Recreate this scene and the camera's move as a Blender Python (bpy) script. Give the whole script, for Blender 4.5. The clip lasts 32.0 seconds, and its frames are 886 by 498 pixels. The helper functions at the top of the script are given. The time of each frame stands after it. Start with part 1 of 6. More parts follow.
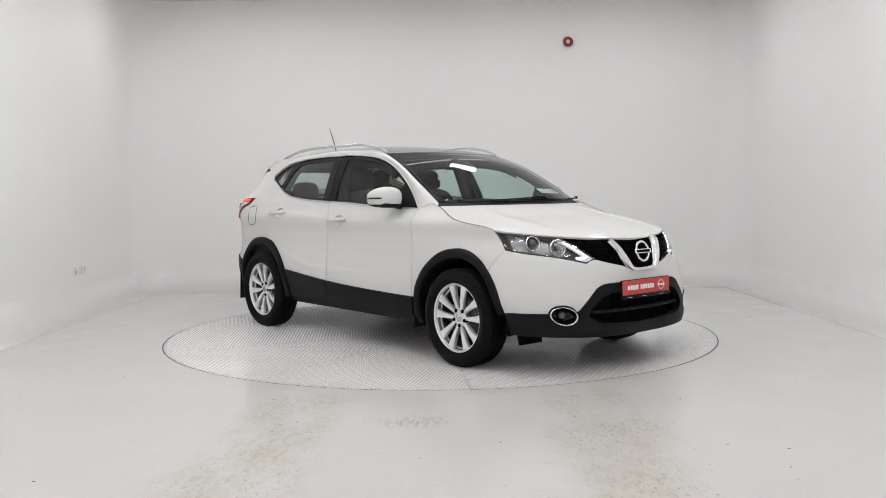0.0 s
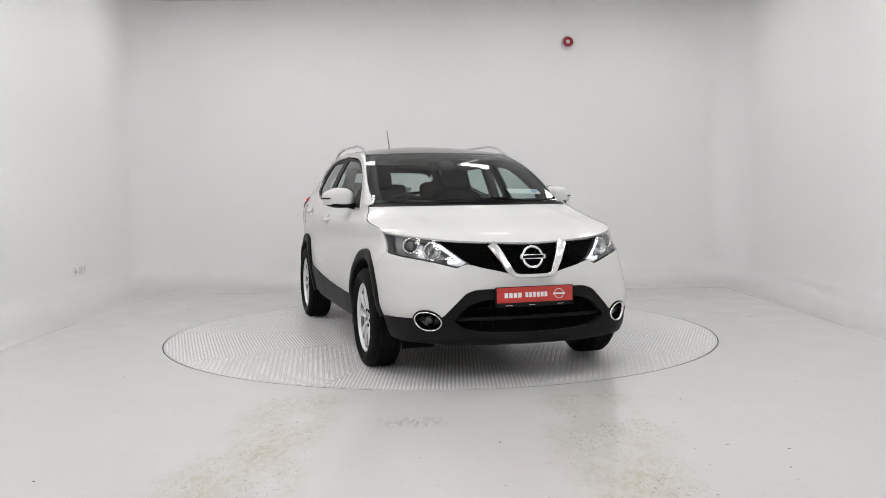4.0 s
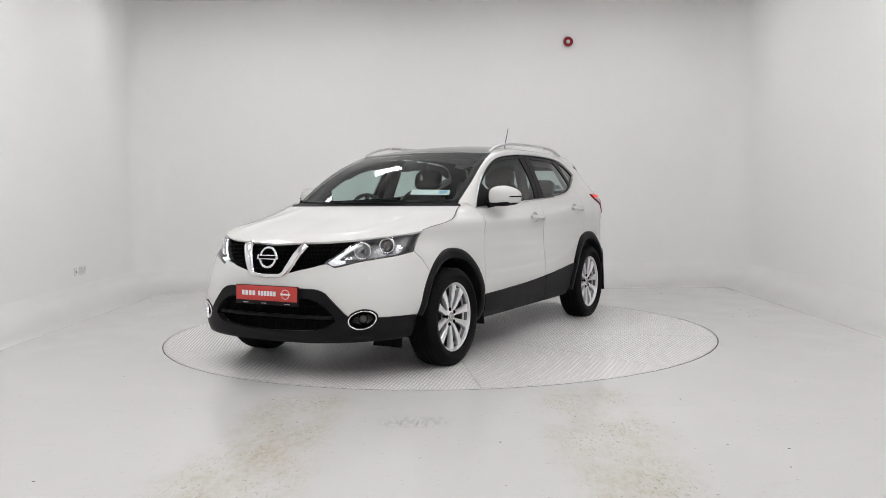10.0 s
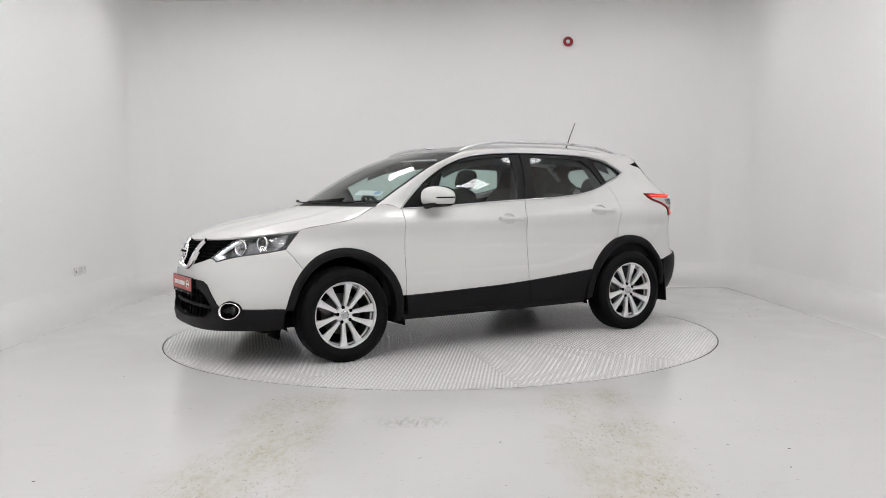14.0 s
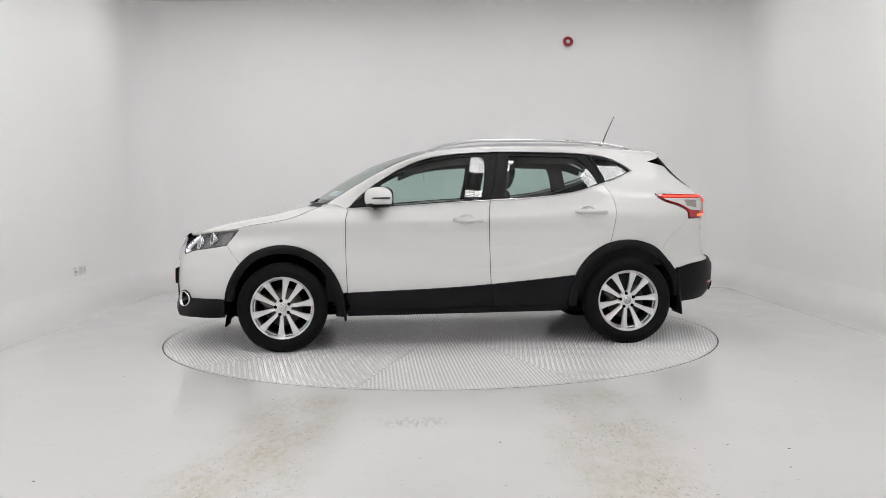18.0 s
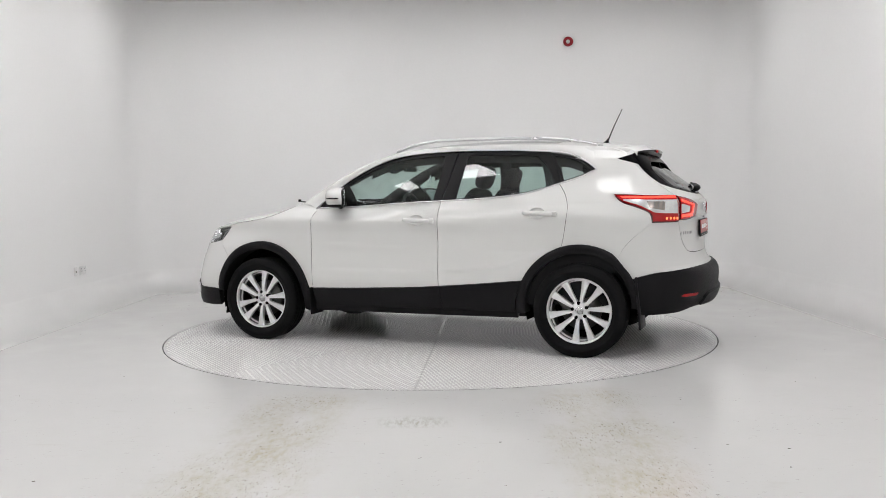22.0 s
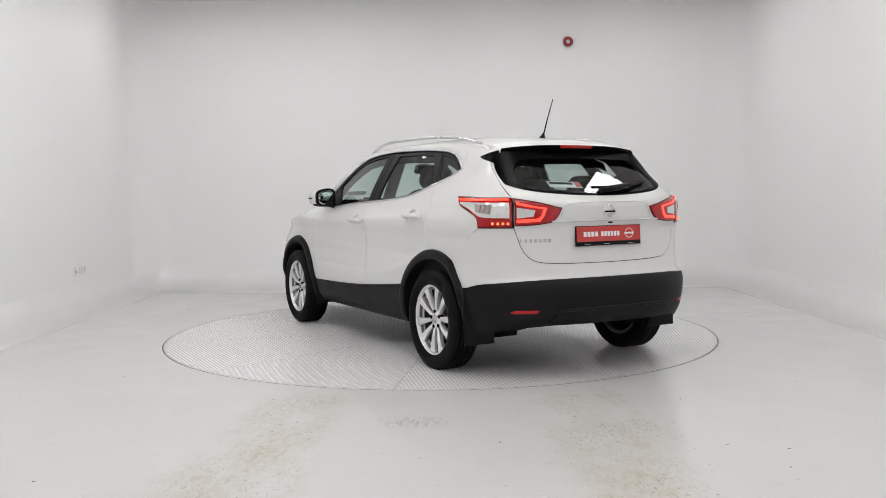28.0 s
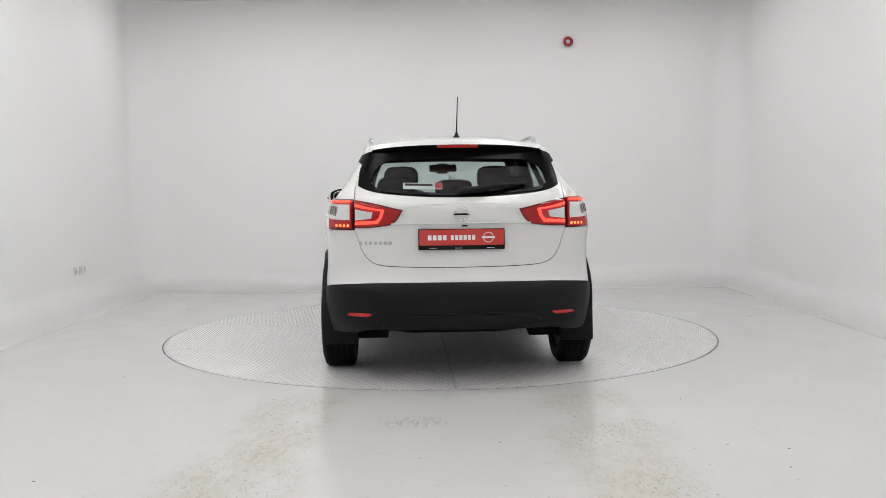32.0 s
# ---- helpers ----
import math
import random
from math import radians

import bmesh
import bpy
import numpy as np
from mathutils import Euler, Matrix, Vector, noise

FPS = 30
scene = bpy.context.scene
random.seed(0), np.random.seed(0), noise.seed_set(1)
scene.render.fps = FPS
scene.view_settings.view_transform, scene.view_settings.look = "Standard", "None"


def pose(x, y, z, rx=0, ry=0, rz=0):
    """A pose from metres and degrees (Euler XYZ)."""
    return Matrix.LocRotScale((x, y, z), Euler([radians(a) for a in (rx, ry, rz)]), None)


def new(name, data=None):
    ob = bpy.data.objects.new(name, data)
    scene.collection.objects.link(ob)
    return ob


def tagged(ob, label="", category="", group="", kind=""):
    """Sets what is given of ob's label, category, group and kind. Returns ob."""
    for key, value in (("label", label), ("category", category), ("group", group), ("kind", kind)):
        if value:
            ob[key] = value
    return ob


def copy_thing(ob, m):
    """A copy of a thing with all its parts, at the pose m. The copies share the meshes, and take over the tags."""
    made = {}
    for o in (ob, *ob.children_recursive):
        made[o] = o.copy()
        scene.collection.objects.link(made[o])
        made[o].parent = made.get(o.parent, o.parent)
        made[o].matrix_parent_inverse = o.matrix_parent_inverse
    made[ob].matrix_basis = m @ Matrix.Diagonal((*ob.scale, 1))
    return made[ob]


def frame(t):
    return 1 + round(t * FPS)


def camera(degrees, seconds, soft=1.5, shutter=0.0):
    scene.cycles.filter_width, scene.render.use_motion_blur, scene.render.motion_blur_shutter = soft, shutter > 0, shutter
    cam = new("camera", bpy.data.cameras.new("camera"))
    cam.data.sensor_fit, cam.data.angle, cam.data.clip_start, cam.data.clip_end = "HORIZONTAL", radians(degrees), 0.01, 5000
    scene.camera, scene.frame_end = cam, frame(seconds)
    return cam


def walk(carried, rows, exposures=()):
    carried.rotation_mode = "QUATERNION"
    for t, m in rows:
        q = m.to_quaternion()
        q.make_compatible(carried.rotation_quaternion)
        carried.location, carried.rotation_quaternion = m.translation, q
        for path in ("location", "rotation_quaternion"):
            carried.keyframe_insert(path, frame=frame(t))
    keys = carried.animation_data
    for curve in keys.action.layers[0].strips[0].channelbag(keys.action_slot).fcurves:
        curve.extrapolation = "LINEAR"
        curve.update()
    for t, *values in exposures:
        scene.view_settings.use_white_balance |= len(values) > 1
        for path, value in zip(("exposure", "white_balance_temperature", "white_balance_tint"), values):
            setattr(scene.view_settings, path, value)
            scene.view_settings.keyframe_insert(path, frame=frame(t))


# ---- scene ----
# The walk: a camera on a stand, before a photo booth with a turntable at the world's origin.
cam = camera(53.49, 32.0, soft=0.9)
EYE = Matrix.Translation((0, -7.478, 1.177)) @ pose(0, 0, 0, 90 - 3.618, 0, -0.222) @ pose(0, 0, 0, 0, 0, -0.683)
walk(cam, [(0, EYE), (32, EYE)], exposures=[(0, 0.0), (32, 0.0)])

AXIS_X, AXIS_Y = 0.0716, 0.0497      # where the turntable's axis lies in the car's own space
HUB_X, HUB_Y = -0.0005, -0.0043      # and in the booth
TURN = [(1.5, -53.46), (2, -57.38), (3, -65.20), (4, -73.02), (5, -80.86), (6, -88.67), (7, -96.47), (8, -104.22), (9, -112.02), (10, -119.84), (11, -127.53), (12, -135.08), (13, -142.44),
        (14, -149.56), (15, -156.35), (16, -162.85), (17, -169.20), (18, -175.50), (19, -181.90), (20, -188.51), (21, -195.29), (22, -202.08), (23, -208.76), (24, -215.36), (25, -221.80),
        (26, -228.15), (27, -234.65), (28, -241.31), (29, -248.06), (30, -254.80), (31, -261.30), (32, -267.75)]


def turn_at(t):
    """Heading of the car in degrees: it stands still, starts softly and then goes on."""
    if t < 1.5:
        u = max(t - 0.6, 0)
        return -49.48 - (5 * u * u if u < 0.78 else 3.04 + 7.8 * (u - 0.78))
    return float(spline(TURN)(t))


# World: the booth is closed, the lamps on its ceiling give all the light.
world = bpy.data.worlds.new("world")
scene.world = world
world.use_nodes = True
world.node_tree.nodes["Background"].inputs[0].default_value = (0.02, 0.02, 0.02, 1)
PANEL_POWER = 11.3

# ---- materials ----


def material(name, colour, rough=0.5, metal=0.0, coat=0.0, grain=0.0, grain_size=60.0, stain=0.0, stain_size=2.0, stain_colour=None,
             bump=0.0, bump_size=300.0, spec=0.5, emit=None, power=0.0, rough_vary=0.0):
    m = bpy.data.materials.new(name)
    m.use_nodes = True
    nt = m.node_tree
    b = nt.nodes["Principled BSDF"]
    b.inputs["Base Color"].default_value = (*colour, 1)
    b.inputs["Roughness"].default_value = rough
    b.inputs["Metallic"].default_value = metal
    b.inputs["Coat Weight"].default_value = coat
    b.inputs["Coat Roughness"].default_value = 0.015
    b.inputs["Specular IOR Level"].default_value = spec
    if emit:
        b.inputs["Emission Color"].default_value = (*emit, 1)
        b.inputs["Emission Strength"].default_value = power
    co = nt.nodes.new("ShaderNodeTexCoord")

    def tex(size, detail=4):
        n = nt.nodes.new("ShaderNodeTexNoise")
        n.inputs["Scale"].default_value = size
        n.inputs["Detail"].default_value = detail
        nt.links.new(co.outputs["Object"], n.inputs["Vector"])
        return n

    def mixed(a, fac, c):
        x = nt.nodes.new("ShaderNodeMix")
        x.data_type = "RGBA"
        nt.links.new(fac, x.inputs["Factor"])
        if isinstance(a, tuple):
            x.inputs["A"].default_value = (*a, 1)
        else:
            nt.links.new(a, x.inputs["A"])
        x.inputs["B"].default_value = (*c, 1)
        return x.outputs["Result"]

    def ramp(src, lo, hi, top=1.0):
        r = nt.nodes.new("ShaderNodeMapRange")
        r.inputs["From Min"].default_value, r.inputs["From Max"].default_value = lo, hi
        r.inputs["To Max"].default_value = top
        nt.links.new(src, r.inputs["Value"])
        return r.outputs["Result"]
    out = colour
    if grain:
        out = mixed(out, ramp(tex(grain_size).outputs["Fac"], 0.35, 0.65, grain), tuple(c * 0.6 for c in colour))
    if stain:
        out = mixed(out, ramp(tex(stain_size, 6).outputs["Fac"], 0.48, 0.72, stain), stain_colour or tuple(c * 0.7 for c in colour))
    if not isinstance(out, tuple):
        nt.links.new(out, b.inputs["Base Color"])
    if rough_vary:
        r = nt.nodes.new("ShaderNodeMapRange")
        r.inputs["To Min"].default_value, r.inputs["To Max"].default_value = max(rough - rough_vary, 0.02), rough + rough_vary
        nt.links.new(tex(3.0, 5).outputs["Fac"], r.inputs["Value"])
        nt.links.new(r.outputs["Result"], b.inputs["Roughness"])
    if bump:
        k = nt.nodes.new("ShaderNodeBump")
        k.inputs["Strength"].default_value = bump
        k.inputs["Distance"].default_value = 0.001
        nt.links.new(tex(bump_size).outputs["Fac"], k.inputs["Height"])
        nt.links.new(k.outputs["Normal"], b.inputs["Normal"])
    return m


def glass_material(name, tint, gloss=0.0):
    """A thin pane: it lets tinted light straight through and mirrors at its surface."""
    m = bpy.data.materials.new(name)
    m.use_nodes = True
    nt = m.node_tree
    nt.nodes.remove(nt.nodes["Principled BSDF"])
    out = nt.nodes["Material Output"]
    tr, gl, mx, lw, pw, ad = (nt.nodes.new(k) for k in ("ShaderNodeBsdfTransparent", "ShaderNodeBsdfGlossy", "ShaderNodeMixShader", "ShaderNodeLayerWeight", "ShaderNodeMath", "ShaderNodeMath"))
    tr.inputs["Color"].default_value = (*tint, 1)
    gl.inputs["Roughness"].default_value = gloss
    lw.inputs["Blend"].default_value = 0.5
    pw.operation, ad.operation = "POWER", "MULTIPLY_ADD"
    pw.inputs[1].default_value = 5.0
    ad.inputs[1].default_value, ad.inputs[2].default_value = 0.92, 0.075
    nt.links.new(lw.outputs["Facing"], pw.inputs[0])
    nt.links.new(pw.outputs[0], ad.inputs[0])
    nt.links.new(ad.outputs[0], mx.inputs[0])
    nt.links.new(tr.outputs[0], mx.inputs[1])
    nt.links.new(gl.outputs[0], mx.inputs[2])
    nt.links.new(mx.outputs[0], out.inputs["Surface"])
    return m


WALL = material("white_wall_paint", (0.90, 0.898, 0.895), 0.55, grain=0.03, grain_size=40, stain=0.04, stain_size=0.8, bump=0.15, bump_size=180)
PAINT = material("white_car_paint", (0.69, 0.69, 0.677), 0.5, coat=0.6, spec=0.15, stain=0.02, stain_size=3)
BLACK = material("black_textured_plastic", (0.0100, 0.0096, 0.0108), 0.50, spec=0.13, grain=0.25, grain_size=400, bump=0.3, bump_size=900, rough_vary=0.08)
DARK = material("matt_black_lining", (0.0045, 0.0045, 0.005), 0.9, spec=0.08, grain=0.3, grain_size=90, stain=0.25, stain_size=7, stain_colour=(0.016, 0.015, 0.014))
GLOSSBLACK = material("gloss_black_plastic", (0.003, 0.003, 0.0035), 0.08, coat=0.1, spec=0.3)
FRIT = material("black_glazing_print", (0.003, 0.003, 0.0035), 0.25, spec=0.035)
GRIME = material("dry_grime", (0.13, 0.12, 0.10), 0.9, spec=0.1, grain=0.4, grain_size=200)
SATINBLACK = material("satin_black_plastic", (0.0045, 0.0045, 0.005), 0.5, spec=0.2)
CHROME = material("chrome", (0.80, 0.80, 0.81), 0.11, metal=1.0)
SATIN = material("satin_aluminium", (0.62, 0.62, 0.63), 0.28, metal=1.0, rough_vary=0.05)
BARREL = material("dark_barrel_metal", (0.20, 0.20, 0.205), 0.42, metal=0.7, grain=0.2, grain_size=200)
INNER = material("grey_lamp_inner", (0.34, 0.34, 0.35), 0.20, metal=0.6, grain=0.15, grain_size=80)
LETTER = material("grey_lettering", (0.46, 0.46, 0.47), 0.3, metal=0.6, grain=0.1)
BULB = material("smoked_bulb_window", (0.40, 0.35, 0.32), 0.18, metal=0.6, coat=0.5, grain=0.2, grain_size=40)
AMBER = material("lit_amber_spot", (0.8, 0.3, 0.1), 0.3, emit=(1.0, 0.17, 0.06), power=1.5)
ALLOY = material("silver_alloy", (0.80, 0.80, 0.81), 0.30, metal=0.6, coat=0.4, grain=0.06, grain_size=500)
RUBBER = material("tyre_rubber", (0.0062, 0.0062, 0.0068), 0.68, spec=0.12, grain=0.3, grain_size=120, stain=0.25, stain_size=9, stain_colour=(0.010, 0.0095, 0.009), bump=0.4, bump_size=500)
STEEL = material("dull_steel", (0.14, 0.135, 0.13), 0.42, metal=1.0, stain=0.4, stain_size=14, stain_colour=(0.08, 0.066, 0.06))
GLASS = glass_material("window_glass", (0.68, 0.80, 0.765))
SCREEN = glass_material("windscreen_glass", (0.78, 0.88, 0.855))
DARKGLASS = glass_material("rear_window_glass", (0.72, 0.79, 0.78))
CLEAR = glass_material("clear_lamp_cover", (0.93, 0.94, 0.95))
FABRIC = material("dark_seat_cloth", (0.014, 0.0145, 0.016), 0.95, spec=0.1, grain=0.35, grain_size=300, bump=0.3, bump_size=700)
TRIM = material("dark_cabin_plastic", (0.016, 0.016, 0.018), 0.65, spec=0.2, grain=0.2, grain_size=500)
RED = material("red_lamp_lens", (0.075, 0.001, 0.002), 0.12, coat=0.4, spec=0.4, stain=0.3, stain_size=25, emit=(1.0, 0.01, 0.02), power=0.02)
REDGLASS = material("red_reflector", (0.40, 0.008, 0.010), 0.15, coat=0.4, spec=0.4, stain=0.3, stain_size=40, stain_colour=(0.22, 0.003, 0.005))
REDSOFT = material("glowing_red_lens", (0.30, 0.003, 0.006), 0.12, coat=0.5, spec=0.4, stain=0.45, stain_size=22, stain_colour=(0.10, 0.001, 0.003), emit=(1.0, 0.010, 0.012), power=0.06)
REDLIT = material("lit_red_lamp", (0.6, 0.02, 0.02), 0.2, emit=(1.0, 0.075, 0.045), power=1.4)
DRL = material("lit_white_lamp", (0.9, 0.9, 0.9), 0.2, emit=(0.95, 0.98, 1.0), power=4.0)
DRL_LENS = material("pale_lamp_lens", (0.50, 0.51, 0.52), 0.2, coat=0.4, emit=(0.95, 0.98, 1.0), power=0.30)
PLATE = material("red_show_plate", (0.52, 0.028, 0.022), 0.35, coat=0.4, stain=0.1, stain_size=20)
WHITE = material("white_print", (0.78, 0.78, 0.78), 0.45, grain=0.03)
PAPER = material("printed_paper", (0.72, 0.76, 0.76), 0.7, grain=0.05)
LINING = material("grey_roof_lining", (0.20, 0.20, 0.20), 0.95, grain=0.15, grain_size=500)
REFLECT = material("lamp_reflector", (0.74, 0.74, 0.75), 0.18, metal=0.7, coat=0.3)
HOUSING = material("lamp_housing", (0.045, 0.045, 0.048), 0.35)

# ---- mesh helpers ----


def part(name, bm, mat, parent=None, label="", smooth=True):
    """Links a bmesh as one mesh object, as a part under parent."""
    me = bpy.data.meshes.new(name)
    bm.to_mesh(me)
    bm.free()
    return mesh_part(name, me, mat, parent, label, smooth)


def mesh_part(name, me, mat, parent=None, label="", smooth=True):
    me.materials.append(mat)
    if smooth:
        me.shade_smooth()
    ob = new(name, me)
    ob.parent = parent
    if label:
        tagged(ob, label)
    return ob


def grid_mesh(name, pts, close_u=False, close_v=False):
    """A mesh of quads over an array of points [nu][nv][3]."""
    pts = np.asarray(pts, float)
    nu, nv = pts.shape[:2]
    faces = [(i * nv + j, (i + 1) % nu * nv + j, (i + 1) % nu * nv + (j + 1) % nv, i * nv + (j + 1) % nv)
             for i in range(nu - (not close_u)) for j in range(nv - (not close_v))]
    me = bpy.data.meshes.new(name)
    me.from_pydata(pts.reshape(-1, 3).tolist(), [], faces)
    me.update()
    return me


def box(bm, size, at=(0, 0, 0), rot=None, bevel=0.0, seg=2):
    m = Matrix.Translation(at) @ (rot or Matrix()) @ Matrix.Diagonal((*size, 1))
    vs = bmesh.ops.create_cube(bm, size=1, matrix=m)["verts"]
    if bevel:
        es = list({e for v in vs for e in v.link_edges})
        bmesh.ops.bevel(bm, geom=es, offset=bevel, segments=seg, affect="EDGES", profile=0.5)
    return bm


def boxed(size, at=(0, 0, 0), rot=None, bevel=0.0, seg=2):
    return box(bmesh.new(), size, at, rot, bevel, seg)


def lathe(bm, profile, m=None, n=40, close=False, cap=True):
    """Turns a profile of (radius, height) round the z axis, then moves it by m."""
    m = m or Matrix()
    rings = [[bm.verts.new(m @ Vector((r * math.cos(2 * math.pi * i / n), r * math.sin(2 * math.pi * i / n), h))) for i in range(n)] for r, h in profile]
    pairs = list(zip(rings, rings[1:])) + ([(rings[-1], rings[0])] if close else [])
    for a, b in pairs:
        for i in range(n):
            bm.faces.new((a[i], a[(i + 1) % n], b[(i + 1) % n], b[i]))
    if cap and not close:
        for ring, flip in ((rings[0], True), (rings[-1], False)):
            if (ring[0].co - ring[n // 2].co).length > 1e-4:
                bm.faces.new(ring[::-1] if flip else ring)
    return bm


def tube(bm, path, radius, n=8, flat=1.0):
    """A rod along a list of points; radius is a number or a list; flat squeezes it upright."""
    path = [Vector(p) for p in path]
    rings = []
    for i, p in enumerate(path):
        d = (path[min(i + 1, len(path) - 1)] - path[max(i - 1, 0)]).normalized()
        side = d.cross(Vector((0, 0, 1)))
        side = side.normalized() if side.length > 1e-3 else Vector((1, 0, 0))
        up = side.cross(d)
        r = radius[i] if isinstance(radius, (list, tuple)) else radius
        rings.append([bm.verts.new(p + side * r * math.cos(a) + up * r * flat * math.sin(a)) for a in (2 * math.pi * k / n for k in range(n))])
    for a, b in zip(rings, rings[1:]):
        for k in range(n):
            bm.faces.new((a[k], a[(k + 1) % n], b[(k + 1) % n], b[k]))
    bm.faces.new(rings[0][::-1])
    bm.faces.new(rings[-1])
    return bm


def spline(pairs):
    """A smooth function through pairs (t, value) that does not overshoot."""
    t = np.array([p[0] for p in pairs], float)
    v = np.array([p[1] for p in pairs], float)
    if t[0] > t[-1]:
        t, v = t[::-1], v[::-1]
    d = np.diff(v) / np.diff(t)
    m = np.zeros(len(t))
    m[0], m[-1] = d[0], d[-1]
    for i in range(1, len(t) - 1):
        if d[i - 1] * d[i] > 0:
            h0, h1 = t[i] - t[i - 1], t[i + 1] - t[i]
            w0, w1 = 2 * h1 + h0, h1 + 2 * h0
            m[i] = (w0 + w1) / (w0 / d[i - 1] + w1 / d[i])

    def f(x):
        x = np.clip(np.asarray(x, float), t[0], t[-1])
        i = np.clip(np.searchsorted(t, x, side="right") - 1, 0, len(t) - 2)
        h = t[i + 1] - t[i]
        u = (x - t[i]) / h
        return (v[i] * (1 + 2 * u) * (1 - u) ** 2 + m[i] * h * u * (1 - u) ** 2 + v[i + 1] * u * u * (3 - 2 * u) + m[i + 1] * h * u * u * (u - 1))
    return f


def smooth_line(pts, step=0.02):
    """Points of a smooth curve through a few points, in any number of dimensions."""
    p = np.array(pts, float)
    if len(p) == 2:
        n = max(int(np.linalg.norm(p[1] - p[0]) / step), 1)
        return p[0] + (p[1] - p[0]) * np.linspace(0, 1, n + 1)[:, None]
    q = np.vstack([2 * p[0] - p[1], p, 2 * p[-1] - p[-2]])
    out = []
    for a, b, c, d in zip(q, q[1:], q[2:], q[3:]):
        n = max(int(np.linalg.norm(c - b) / step), 2)
        for u in np.arange(n) / n:
            out.append(0.5 * (2 * b + (c - a) * u + (2 * a - 5 * b + 4 * c - d) * u * u + (3 * b - a - 3 * c + d) * u ** 3))
    return np.array(out + [p[-1]])


def outline(*runs, step=0.02):
    """A closed outline of smooth runs, which meet in corners."""
    pts = np.vstack([smooth_line(r, step)[:-1] if np.allclose(r[-1], runs[(i + 1) % len(runs)][0]) else smooth_line(r, step) for i, r in enumerate(runs)])
    keep = np.linalg.norm(pts - np.roll(pts, 1, 0), axis=1) > 1e-4
    return pts[keep]


def area2(p):
    return 0.5 * np.sum(p[:, 0] * np.roll(p[:, 1], -1) - np.roll(p[:, 0], -1) * p[:, 1])


def shrink(p, d):
    """An outline moved inwards by d."""
    if not d:
        return p
    t = np.roll(p, -1, 0) - np.roll(p, 1, 0)
    t /= np.maximum(np.linalg.norm(t, axis=1), 1e-9)[:, None]
    n = np.stack([-t[:, 1], t[:, 0]], 1)
    return p + n * d * (1 if area2(p) > 0 else -1)


def inside(q, poly):
    """Which of the points q lie inside an outline."""
    x, y = q[:, 0][:, None], q[:, 1][:, None]
    x0, y0 = poly[:, 0], poly[:, 1]
    x1, y1 = np.roll(x0, -1), np.roll(y0, -1)
    with np.errstate(divide="ignore", invalid="ignore"):
        c = ((y0 > y) != (y1 > y)) & (x < (x1 - x0) * (y - y0) / (y1 - y0) + x0)
    return c.sum(1) % 2 == 1


